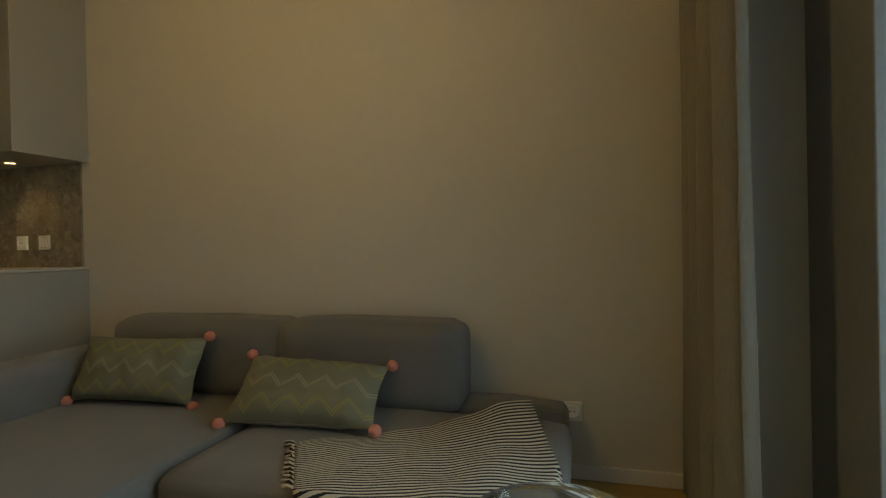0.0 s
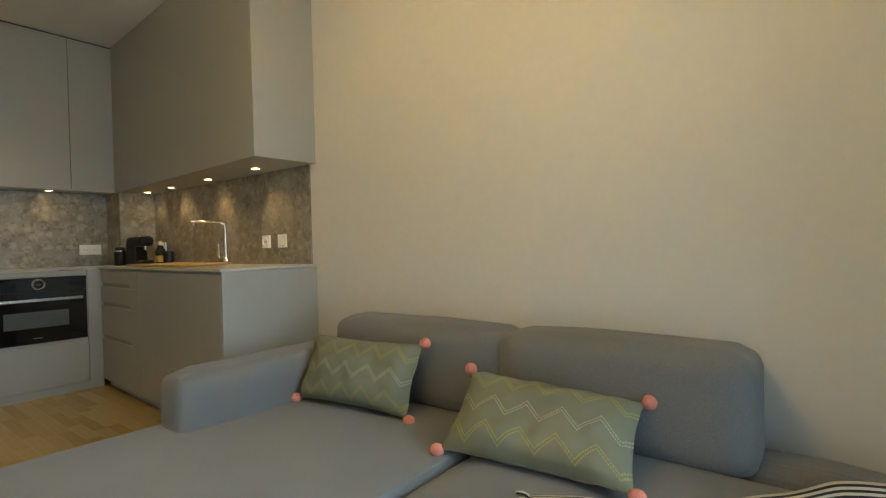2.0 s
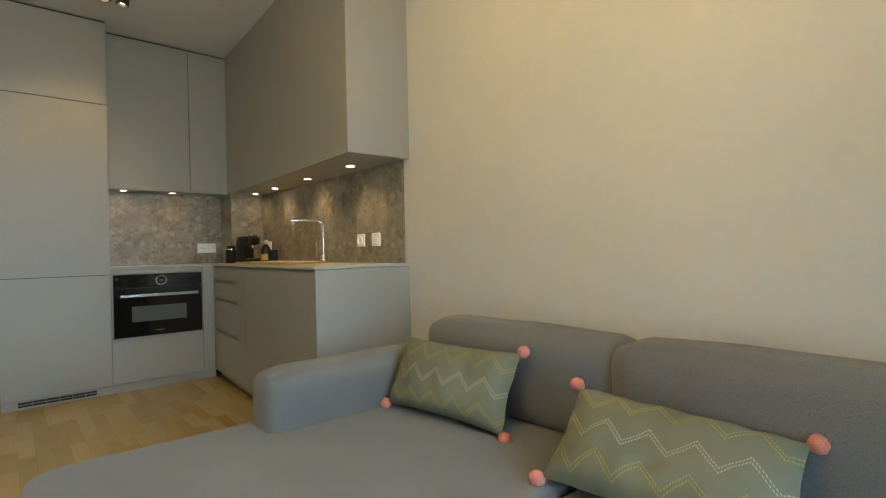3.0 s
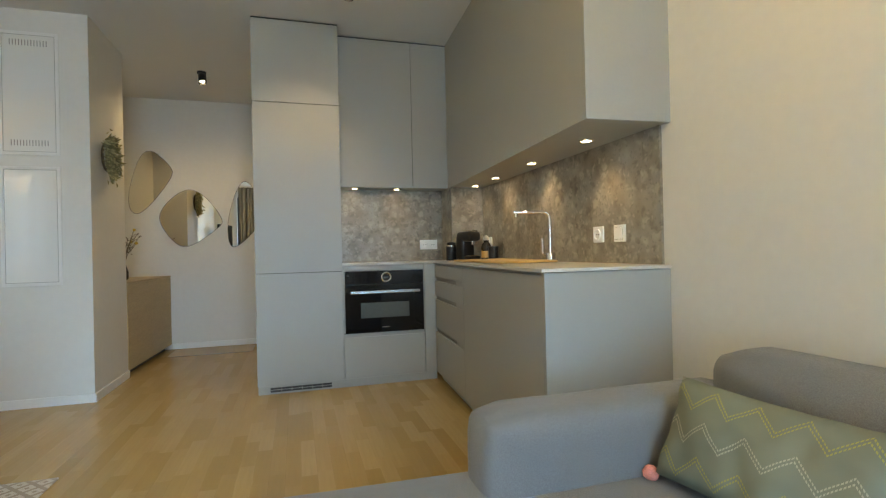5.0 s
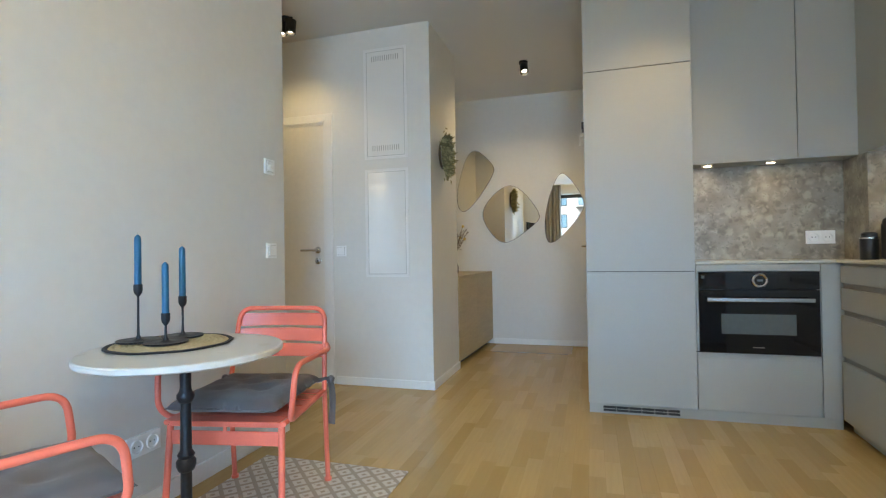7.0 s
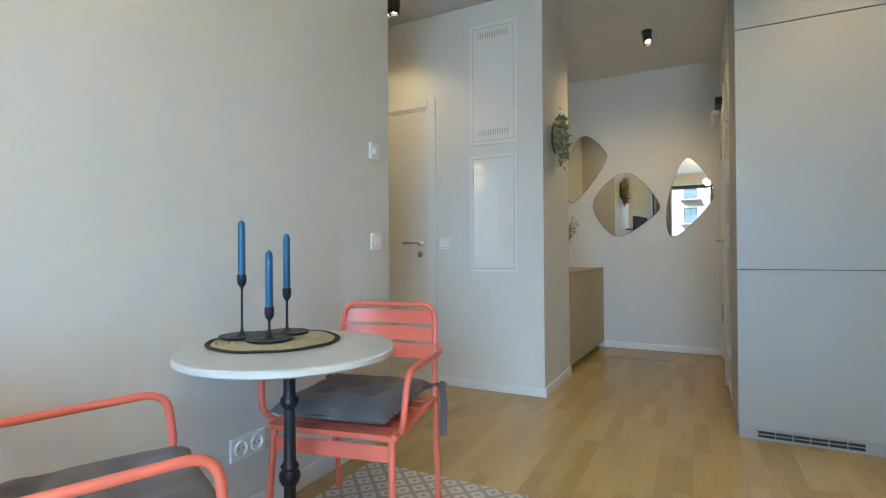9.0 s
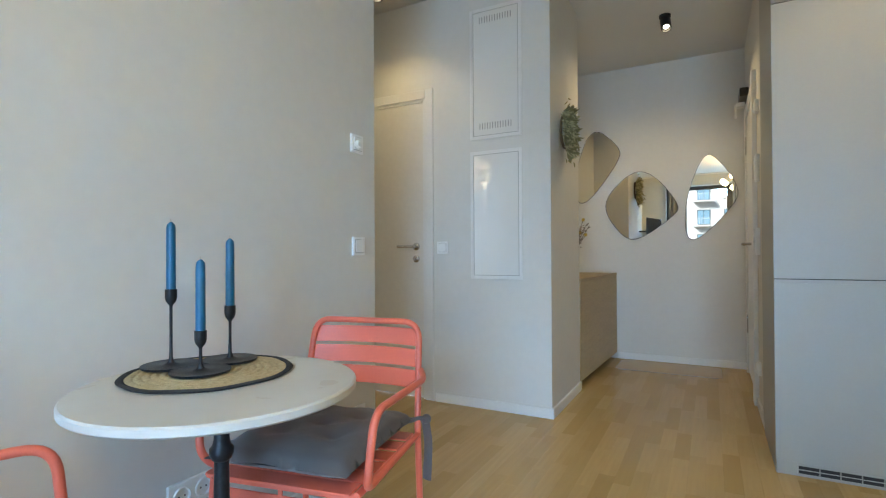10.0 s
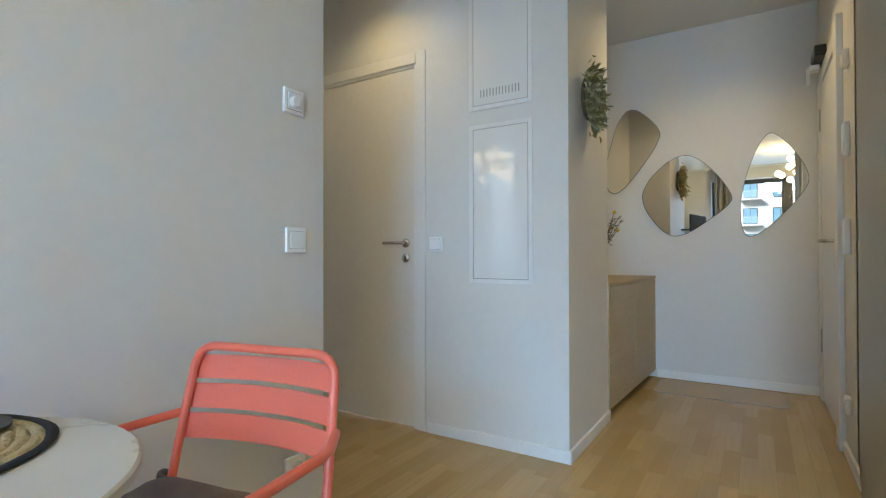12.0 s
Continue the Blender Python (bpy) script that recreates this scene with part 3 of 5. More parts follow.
part("fixed_leaf", boxes(((-0.03, 1.98, 0.06), (-0.002, WY1 - 0.003, WTOP - F)), ((-0.05, 1.76, 0.06), (-0.014, 1.975, WTOP - F)), bevel=0.004), FRAME_LIFTED, window, "wide anthracite sliding leaf stile")
part("handle", tube(rounded([(-0.012, 0.90, 1.05), (-0.05, 0.90, 1.05), (-0.05, 0.90, 0.93)], 0.015), 0.008), STEEL, window, "steel window handle", True)


window = thing("window_2", pose(WINDOW_WALL + 0.19, 0, 0), "tall anthracite framed window of the next room", "window", "", "structure")
part("window_frame", boxes(((0, BY0, 0), (0.07, BY0 + 0.07, WTOP)), ((0, BY1 - 0.07, 0), (0.07, BY1, WTOP)), ((0, BY0 + 0.07, WTOP - 0.07), (0.07, BY1 - 0.07, WTOP)), ((0, BY0 + 0.07, 0), (0.07, BY1 - 0.07, 0.09)), ((0, -3.19, 0.09), (0.07, -3.13, WTOP - 0.07)), bevel=0.004), FRAME_DARK, window)
for y0, y1 in ((BY0 + 0.07, -3.19), (-3.13, BY1 - 0.07)):
    pane = part("pane", box((0.02, y0 - 0.004, 0.086), (0.032, y1 + 0.004, WTOP - 0.066)), GLASS, window)
    pane.visible_shadow = False


def curtain(name, y0, y1, x, depth, folds, seed, label):
    """Hanging cloth in deep uneven folds, from the ceiling rail to the floor."""
    rng = random.Random(seed)
    ob = thing(name, pose(0, 0, 0), label, "curtain", "curtains")
    n, m = folds * 12, 20
    phase = [rng.uniform(-0.5, 0.5) for _ in range(folds + 2)]
    bm = bmesh.new()
    grid = []
    for i in range(n + 1):
        u = i / n
        col = []
        for j in range(m + 1):
            v = j / m
            k = u * folds
            wave = math.sin(2 * math.pi * k + phase[int(k)] * (1 - abs(2 * (k % 1) - 1))) + 0.25 * math.sin(5.1 * k + seed)
            flare = 0.75 + 0.3 * (1 - v) + 0.06 * math.sin(7 * v + 3 * k)
            yy = y0 + (y1 - y0) * u + 0.014 * math.sin(3 * v + 9 * u) + 0.2 * (y1 - y0) / folds * math.cos(2 * math.pi * k) * flare
            col.append(bm.verts.new((x + depth * 0.5 * wave * flare, yy, 0.012 + v * (CEIL - 0.03))))
        grid.append(col)
    for i in range(n):
        for j in range(m):
            bm.faces.new((grid[i][j], grid[i + 1][j], grid[i + 1][j + 1], grid[i][j + 1]))
    cloth = part("cloth", bm, CURTAIN, ob, "", True)
    mod = cloth.modifiers.new("thickness", "SOLIDIFY")
    mod.thickness = 0.003
    return ob


curtain("curtain", 1.84, 2.48, 0.735, 0.12, 5, 3, "long grey linen curtain gathered beside the window")
curtain("curtain", -0.36, 0.04, 0.72, 0.12, 5, 8, "long grey linen curtain gathered at the window's far side")
rail = tagged(part("curtain_rail", box((0.68, -0.85, CEIL - 0.022), (0.74, 2.48, CEIL), 0.003), WHITE_SATIN), "white curtain rail along the ceiling", "curtain rail")

ground = structure("ground", box((-300, -300, -9.2), (300, 300, -9.0)), material("street_asphalt", (0.06, 0.06, 0.06), 0.9, grain=0.2, stain=0.2, stain_scale=0.3), "grey street far below the window", "ground")
FACADE = material("pale_render_facade", (0.74, 0.73, 0.70), 0.85, grain=0.03, grain_scale=4, stain=0.04, stain_scale=0.3)
PANE_BLUE = material("far_window_pane", (0.22, 0.38, 0.50), 0.08, grain=0.1, grain_scale=0.8)
house = thing("apartment_building", pose(60, 0, -9.0), "pale rendered apartment building with rows of dark windows across the street", "building")
part("wall", box((0, -34, 0), (9, 34, 30)), FACADE, house)
part("roof", box((-0.3, -34.4, 30.0), (9.3, 34.4, 30.5), 0.05), FRAME_DARK, house)
for row in range(9):
    for k in range(21):
        y, z = -31.0 + k * 3.0, 1.1 + row * 3.1
        w = part("window", boxes(((-0.06, y, z), (0.02, y + 0.08, z + 1.9)), ((-0.06, y + 1.42, z), (0.02, y + 1.5, z + 1.9)), ((-0.06, y + 0.08, z), (0.02, y + 1.42, z + 0.08)), ((-0.06, y + 0.08, z + 1.82), (0.02, y + 1.42, z + 1.9)), ((-0.05, y + 0.72, z + 0.08), (0.02, y + 0.78, z + 1.82))), FRAME_DARK, house)
        part("pane", box((-0.03, y + 0.08, z + 0.08), (0.01, y + 1.42, z + 1.82)), PANE_BLUE, w)
        if k % 3 == 1:
            part("balcony", boxes(((-1.2, y - 0.4, z - 0.25), (0, y + 1.9, z - 0.08)), ((-1.2, y - 0.4, z + 0.75), (-1.15, y + 1.9, z + 0.8)), *[((-1.19, y - 0.4 + 0.23 * q, z - 0.08), (-1.16, y - 0.37 + 0.23 * q, z + 0.75)) for q in range(11)]), FACADE, house)

# ---- ceiling lamps ----
def twin_spot(at, turns, label):
    """A black ceiling plate that carries tilted cylinder spots."""
    ob = thing("ceiling_spot", pose(*at), label, "ceiling lamp", "ceiling spots")
    part("plate", lathe([(0, 0), (0.04, 0), (0.04, -0.018), (0, -0.018)], steps=24), BLACK, ob, "", True)
    for k, (dx, dy, tilt, turn) in enumerate(turns):
        can = part("can", lathe([(0, 0.0), (0.034, 0.0), (0.036, -0.003), (0.036, -0.095), (0.031, -0.095), (0.03, -0.075), (0, -0.075)], steps=24), BLACK, ob, "black cylinder spot", True)
        can.matrix_local = pose(dx, dy, -0.022, tilt, 0, turn)
        led = part("bulb", lathe([(0, -0.083), (0.016, -0.083), (0.019, -0.077), (0, -0.077)], steps=20), LED, can, "lit warm lamp face", True)
        part("arm", tube([(0, 0, 0.002), (0, 0, 0.03)], 0.008), BLACK, can)
    return ob


twin_spot((-5.71, 0.21, CEIL), ((-0.02, 0.0, 28, -75),), "black ceiling spotlight, lit, on the hall ceiling")
twin_spot((-4.33, -1.31, CEIL), ((0.0, -0.045, 8, 10), (0.0, 0.045, -6, 0)), "black twin ceiling spotlight, lit, before the inner door")
twin_spot((-3.80, 1.31, CEIL), ((0.0, -0.06, 8, 0), (0.0, 0.06, 10, 140)), "black twin ceiling spotlight, lit, before the kitchen")
spot("hall_spot_light", (-5.70, 0.20, CEIL - 0.125), (-5.8, 0.0, 0.0), 19, 150, (1.0, 0.74, 0.38))
spot("door_spot_light", (-4.27, -1.355, CEIL - 0.128), (-4.40, -1.45, 0.0), 10, 130, (1.0, 0.76, 0.40))
spot("kitchen_spot_light", (-3.80, 1.25, CEIL - 0.128), (-4.35, 0.95, 0.9), 15, 95)

# chandeliers of opal globes
def globe_chandelier(x, y, drop, glow, label):
    ob = thing("chandelier", pose(x, y, CEIL), label, "chandelier")
    part("canopy", lathe([(0, 0), (0.06, 0), (0.055, -0.025), (0, -0.025)], steps=24), BRASS, ob, "", True)
    part("stem", tube([(0, 0, -0.02), (0, 0, -drop)], 0.007), BRASS, ob, "", True)
    for k in range(17):
        a, tilt = k * 2.399, 0.55 * math.sin(k * 1.7)
        r = 0.15 + 0.15 * ((k * 7) % 5) / 4
        tip = Vector((r * math.cos(a), r * math.sin(a), -drop + 0.28 * tilt))
        arm = part("arm", tube(rounded([(0, 0, 0.01 - drop), (tip.x * 0.5, tip.y * 0.5, -0.01 - drop), tip], 0.05), 0.004, 6), BRASS, ob, "", True)
        part("globe", ball(tip, 0.046, u=16, v=10), glow, arm, "lit opal glass globe", True)


globe_chandelier(-0.95, 1.0, 0.37, OPAL, "brass chandelier with many lit opal glass globes")
globe_chandelier(-1.70, -2.25, 0.70, OPAL_DIM, "brass chandelier with lit opal globes in the next room")

# ---- kitchen ----
def unit(name, label, category="cabinet"):
    return thing(name, pose(0, 0, 0), label, category, "kitchen units")


K = KITCHEN
tall = unit("tall_fridge_cabinet", "tall greige handleless fridge cabinet with three fronts", "cabinet")
part("body", box((-5.03, 0.7372, 0.06), (K - 0.022, 1.343, CEIL - 0.012)), GREIGE, tall)
for z0, z1 in ((0.062, 0.846), (0.866, 2.094), (2.099, CEIL - 0.014)):
    part("door", box((K - 0.02, 0.735, z0), (K, 1.344, z1), 0.0015), GREIGE, tall)
part("grip_groove", box((K - 0.0225, 0.738, 0.846), (K - 0.006, 1.342, 0.862)), GREIGE, tall, "recessed grip profile")
part("shadow_line", box((K - 0.0222, 0.738, 0.862), (K - 0.012, 1.342, 0.866)), DARK_GAP, tall)
part("shadow_line", box((K - 0.02, 0.737, 2.094), (K - 0.006, 1.343, 2.099)), DARK_GAP, tall)
part("shadow_line", box((K - 0.03, 0.737, CEIL - 0.012), (K - 0.006, 1.343, CEIL - 0.002)), DARK_GAP, tall)
plinth = tagged(part("plinth", box((-5.0, 0.739, 0), (K - 0.012, 2.06, 0.058)), GREIGE), "low greige kitchen plinth on the floor", "plinth")
grille = thing("vent_grille", pose(K - 0.012, 0, 0), "black slotted vent grille set in the kitchen plinth", "vent")
part("frame", boxes(((0, 0.815, 0.008), (0.006, 1.255, 0.013)), ((0, 0.815, 0.047), (0.006, 1.255, 0.052)), ((0, 0.815, 0.013), (0.006, 0.82, 0.047)), ((0, 1.25, 0.013), (0.006, 1.255, 0.047)), ((0, 0.82, 0.0285), (0.005, 1.25, 0.0315))), GREIGE, grille)
part("backing", box((0, 0.82, 0.013), (0.002, 1.25, 0.047)), DARK_GAP, grille)
for k in range(5):
    y = 0.893 + k * 0.072
    part("slat", box((0.001, y, 0.013), (0.005, y + 0.004, 0.047)), GROOVE, grille)

oven_unit = unit("oven_cabinet", "greige base cabinet round the built-in oven with a drawer", "cabinet")
part("body", boxes(((-5.03, 1.346, 0.06), (K - 0.022, 1.362, 0.904)), ((-5.03, 1.948, 0.06), (K - 0.022, 1.966, 0.904)), ((-5.03, 1.362, 0.06), (K - 0.022, 1.948, 0.395))), GREIGE, oven_unit)
part("top_strip", box((K - 0.02, 1.348, 0.862), (K, 1.964, 0.903), 0.0015), GREIGE, oven_unit)
part("side_strip", boxes(((K - 0.02, 1.348, 0.40), (K - 0.001, 1.357, 0.860)), ((K - 0.02, 1.957, 0.40), (K - 0.001, 1.964, 0.860))), GREIGE, oven_unit)
part("drawer", box((K - 0.02, 1.348, 0.062), (K, 1.964, 0.366), 0.0015), GREIGE, oven_unit)
part("grip_groove", box((K - 0.0225, 1.348, 0.366), (K - 0.007, 1.964, 0.392)), GREIGE, oven_unit, "recessed grip profile")
part("shadow_line", box((K - 0.0222, 1.348, 0.392), (K - 0.016, 1.964, 0.398)), DARK_GAP, oven_unit)
filler = tagged(part("corner_filler", box((K - 0.03, 1.968, 0.06), (K - 0.001, 2.075, 0.903), 0.001), GREIGE), "narrow greige corner filler panel", "panel")

oven = thing("built_in_oven", pose(K, 1.656, 0), "black glass compact oven with a steel bar handle", "oven")
part("body", box((-0.5, -0.29, 0.40), (0.0, 0.29, 0.858)), BLACK_PLASTIC, oven)
part("control_panel", box((0.0, -0.2985, 0.762), (0.018, 0.2985, 0.859), 0.002), BLACK_GLASS, oven, "black glass control panel")
door_o = part("oven_door", box((0.0, -0.2985, 0.401), (0.018, 0.2985, 0.759), 0.002), BLACK_GLASS, oven, "black glass oven door")
part("window", box((0.017, -0.185, 0.508), (0.0186, 0.185, 0.622), 0.0), OVEN_WINDOW, door_o, "greyish oven window")
part("handle", box((0.052, -0.262, 0.694), (0.064, 0.262, 0.716), 0.003), STEEL, door_o, "flat brushed steel bar handle")
for y in (-0.245, 0.233):
    part("handle_post", box((0.018, y, 0.699), (0.053, y + 0.012, 0.711)), STEEL, door_o)
ring = lathe([(0.040, 0), (0.040, 0.012), (0.034, 0.016), (0.028, 0.012), (0.028, 0)], steps=32)
ring.transform(Matrix.Translation((0.018, 0.01, 0.812)) @ Euler((0, radians(90), 0)).to_matrix().to_4x4())
knob = part("dial_ring", ring, CHROME, oven, "chrome control ring", True)
disc = lathe([(0, 0.010), (0.027, 0.010), (0.0275, 0.0), (0, 0.0)], steps=32)
disc.transform(Matrix.Translation((0.018, 0.01, 0.812)) @ Euler((0, radians(90), 0)).to_matrix().to_4x4())
part("dial_display", disc, BLACK_GLASS, knob, "", True)
part("readout", box((0.0281, -0.004, 0.806), (0.0286, 0.024, 0.818)), OVEN_WINDOW, knob)
part("lettering_bar", box((0.0181, -0.028, 0.432), (0.0186, 0.03, 0.438)), STEEL, door_o, "small pale lettering bar")
part("panel_mark", box((0.0181, -0.285, 0.823), (0.0185, -0.268, 0.84)), OVEN_WINDOW, oven)

# sink run, turned a little to the wall, in its own axes: x along the front from the near end, y into the units
RUN = pose(-2.417, 1.934, 0, 0, 0, 180 - 3.0)   # own +x runs to the corner, own -y into the wall
RL = 2.10


def run_thing(name, label, category, group="kitchen units"):
    return thing(name, RUN, label, category, group)


def rbox(x0, x1, y0, y1, z0, z1, bevel=0.0):
    """A box in the run's axes, y counted into the units."""
    return box((x0, -y1, z0), (x1, -y0, z1), bevel)


end_panel = run_thing("end_panel", "plain greige end panel of the sink run", "panel")
part("board", rbox(0.004, 0.024, 0.012, 0.588, 0.0, 0.905, 0.001), GREIGE, end_panel)
door_unit = run_thing("sink_cabinet", "wide greige handleless base cabinet under the sink", "cabinet")
part("body", rbox(0.026, 1.19, 0.035, 0.5, 0.06, 0.88), GREIGE, door_unit)
for x0, x1 in ((0.026, 1.188),):
    part("door", rbox(x0, x1, 0.012, 0.032, 0.064, 0.893, 0.0015), GREIGE, door_unit)
part("grip_groove", rbox(0.026, 1.188, 0.026, 0.036, 0.893, 0.905), GREIGE, door_unit, "recessed grip profile")
drawers = run_thing("drawer_cabinet", "greige base cabinet with three drawers and slot grips", "cabinet")
part("body", rbox(1.193, 1.98, 0.035, 0.45, 0.06, 0.88), GREIGE, drawers)
for z0, z1 in ((0.064, 0.375), (0.405, 0.625), (0.655, 0.770), (0.800, 0.893)):
    part("drawer_front", rbox(1.191, 2.0, 0.012, 0.032, z0, z1, 0.0015), GREIGE, drawers)
part("grip_groove", rbox(1.191, 2.0, 0.026, 0.036, 0.893, 0.905), GREIGE, drawers, "recessed grip profile")
for z in (0.375, 0.625, 0.770):
    part("grip_slot", rbox(1.191, 2.0, 0.026, 0.034, z, z + 0.03), GROOVE, drawers, "recessed grip slot")
    part("grip_stop", rbox(1.191, 1.37, 0.013, 0.034, z, z + 0.03), GREIGE, drawers)
run_plinth = run_thing("plinth", "low greige plinth under the sink run", "plinth", "")
part("board", rbox(0.03, 2.02, 0.06, 0.075, 0.0, 0.06), GREIGE, run_plinth)
worktop = thing("worktop", pose(0, 0, 0), "thin pale quartz worktop round the kitchen corner", "worktop")
bm = rbox(-0.002, RL, 0.0, 0.585, 0.907, 0.921, 0.0015)
bm.transform(RUN)
box((-4.80, 1.346, 0.907), (K + 0.002, 2.52, 0.9205), 0.0015, 2, bm)
part("slab", bm, STONE_TOP, worktop)

# splashbacks and the boxed corner
structure("splashback_oven", box((-4.82, 1.345, 0.921), (-4.80, 2.24, 1.515)), PEBBLE, "grey-brown pebbled stone splashback", "splashback")
structure("splashback_corner", boxes(((-4.82, 2.232, 0.921), (-4.535, 2.247, 1.515)), ((-4.535, 2.232, 0.921), (-4.52, SOFA_WALL, 1.515))), PEBBLE, "pebbled stone round the boxed corner", "splashback")
structure("splashback_sink", box((-4.52, SOFA_WALL - 0.012, 0.921), (-2.425, SOFA_WALL, 1.515)), PEBBLE, "grey-brown pebbled stone splashback behind the sink", "splashback")

# wall units
UX = -4.62
upper = unit("wall_cabinet", "greige handleless wall cabinet up to the ceiling", "cabinet")
part("body", box((-5.03, 1.347, 1.53), (UX - 0.021, 2.3, CEIL - 0.01)), GREIGE, upper)
part("bottom", box((-4.81, 1.347, 1.515), (UX - 0.004, 2.3, 1.53)), GREIGE, upper)
for y0, y1 in ((1.348, 1.937), (1.941, 2.26)):
    part("door", box((UX - 0.02, y0, 1.516), (UX, y1, CEIL - 0.013), 0.0015), GREIGE, upper)
part("shadow_line", box((UX - 0.02, 1.937, 1.53), (UX - 0.008, 1.941, CEIL - 0.012)), DARK_GAP, upper)
part("shadow_line", box((UX - 0.03, 1.347, CEIL - 0.012), (UX - 0.006, 2.26, CEIL - 0.002)), DARK_GAP, upper)

HOOD = pose(-2.405, 2.13, 0, 0, 0, 180 - 2.7)
hood = thing("hood_cabinet", HOOD, "long greige wall cabinet over the sink, with lamps below", "cabinet", "kitchen units")
part("body", box((0.0, -0.5, 1.525), (2.25, -0.02, CEIL - 0.002)), GREIGE, hood)
part("front", box((0.0, -0.02, 1.512), (2.25, 0.0, CEIL - 0.002), 0.0015), GREIGE, hood)
part("bottom", box((0.0, -0.5, 1.513), (2.25, -0.021, 1.525)), GREIGE, hood)
part("end_panel", box((-0.016, -0.5, 1.512), (-0.0005, 0.0, CEIL - 0.002), 0.001), GREIGE, hood)


def down_light(at, watts):
    ob = thing("under_cabinet_light", pose(*at), "small round lit downlight under the wall cabinet", "downlight", "under-cabinet lights")
    part("rim", lathe([(0.024, 0), (0.035, 0), (0.034, -0.004), (0.024, -0.004)], steps=28), STEEL, ob, "", True)
    part("lens", lathe([(0, -0.002), (0.025, -0.002), (0.025, 0.0), (0, 0.0)], steps=24), LED, ob, "lit warm lens", True)
    spot("downlight_lamp", (at[0], at[1], at[2] - 0.008), (at[0], at[1] + 0.0001, at[2] - 1), watts, 115, size=0.015)


for x, y, watts in ((-2.755, 2.36, 4.2), (-3.372, 2.38, 4.0), (-3.972, 2.395, 3.2), (-4.402, 2.40, 1.6)):
    down_light((x, y, 1.512), watts)
for x, y in ((-4.70, 1.475), (-4.70, 1.82)):
    down_light((x, y, 1.514), 1.0)

wall_plate("wall_outlet", pose(-2.875, SOFA_WALL - 0.012, 1.065, 0, 0, 180), "square white outlet on the stone splashback", 1, "outlet")
wall_plate("light_switch", pose(-2.70, SOFA_WALL - 0.012, 1.065, 0, 0, 180), "square white switch on the stone splashback")
wall_plate("wall_outlet", pose(-4.37, SOFA_WALL - 0.012, 1.06, 0, 0, 180), "single white outlet on the stone splashback", 1, "outlet")
wall_plate("wall_outlet", pose(-4.80, 2.14, 1.055, 0, 0, -90), "white double outlet on the pebbled splashback", 2, "outlet")

# sink, board, tap
sink = thing("sink", pose(0, 0, 0), "steel undermount sink in the worktop", "sink")
part("rim", boxes(((-3.62, 2.10, 0.9215), (-3.20, 2.115, 0.924)), ((-3.62, 2.42, 0.9215), (-3.20, 2.435, 0.924)), ((-3.62, 2.115, 0.9215), (-3.605, 2.42, 0.924)), ((-3.215, 2.115, 0.9215), (-3.20, 2.42, 0.924))), STEEL, sink)
part("bowl", box((-3.605, 2.115, 0.9212), (-3.215, 2.42, 0.9225)), STEEL, sink)
board = tagged(part("cutting_board", box((-3.95, 2.06, 0.9245), (-3.12, 2.40, 0.937), 0.005), BAMBOO), "bamboo cutting board laid over the sink", "cutting board")
tap = thing("kitchen_tap", pose(-3.285, 2.445, 0.921), "tall chrome kitchen tap with an angular spout", "tap")
part("base", lathe([(0, 0), (0.027, 0), (0.027, 0.05), (0.024, 0.055), (0, 0.055)], steps=24), CHROME, tap, "", True)
part("spout", tube(rounded([(0, 0, 0.05), (0, 0, 0.292), (-0.058, -0.205, 0.292)], 0.045), 0.0098), CHROME, tap, "", True)
part("nozzle", tube([(-0.053, -0.188, 0.286), (-0.053, -0.188, 0.266)], 0.0105), CHROME, tap, "", True)
part("lever", tube(rounded([(0, 0, 0.04), (-0.07, -0.01, 0.045), (-0.075, -0.01, 0.14)], 0.012), 0.009), CHROME, tap, "slim chrome lever", True)

# coffee corner
coffee = thing("coffee_machine", pose(-4.33, 2.30, 0.921, 0, 0, 108), "small black capsule coffee machine on the worktop", "coffee machine")
part("body", box((-0.06, -0.01, 0.0), (0.06, 0.085, 0.20), 0.02, 3), BLACK_PLASTIC, coffee, "", True)
part("head", box((-0.062, -0.095, 0.145), (0.062, 0.08, 0.225), 0.028, 3), BLACK_PLASTIC, coffee, "", True)
part("drip_tray", box((-0.048, -0.095, 0.0), (0.048, -0.01, 0.035), 0.008), BLACK_PLASTIC, coffee)
part("drip_grid", box((-0.04, -0.088, 0.035), (0.04, -0.018, 0.038)), STEEL, coffee)
part("spout", tube([(0, -0.06, 0.15), (0, -0.06, 0.12)], 0.013), STEEL, coffee, "", True)
part("lever", box((-0.03, -0.085, 0.219), (0.03, 0.02, 0.231), 0.005), STEEL, coffee)
frother = thing("milk_frother", pose(-4.45, 2.20, 0.921), "black cylindrical milk frother with a steel lid band", "milk frother")
part("jug", lathe([(0, 0), (0.04, 0), (0.042, 0.005), (0.042, 0.115), (0.038, 0.118), (0, 0.118)], steps=24), BLACK_PLASTIC, frother, "", True)
part("band", lathe([(0.0425, 0.112), (0.0425, 0.120), (0.036, 0.122), (0, 0.122)], steps=24), STEEL, frother, "", True)
part("lid", lathe([(0.036, 0.122), (0.036, 0.14), (0.025, 0.148), (0, 0.148)], steps=24), BLACK_PLASTIC, frother, "", True)
jar = thing("glass_jar", pose(-4.20, 2.40, 0.921), "glass bottle with a pale round stopper", "bottle")
part("bottle", lathe([(0, 0), (0.034, 0), (0.037, 0.006), (0.037, 0.10), (0.03, 0.125), (0.02, 0.135), (0.02, 0.15), (0, 0.15)], steps=24), VASE, jar, "", True)
part("stopper", ball((0, 0, 0.168), 0.021), CUSHION_BACK, jar, "pale round stopper", True)
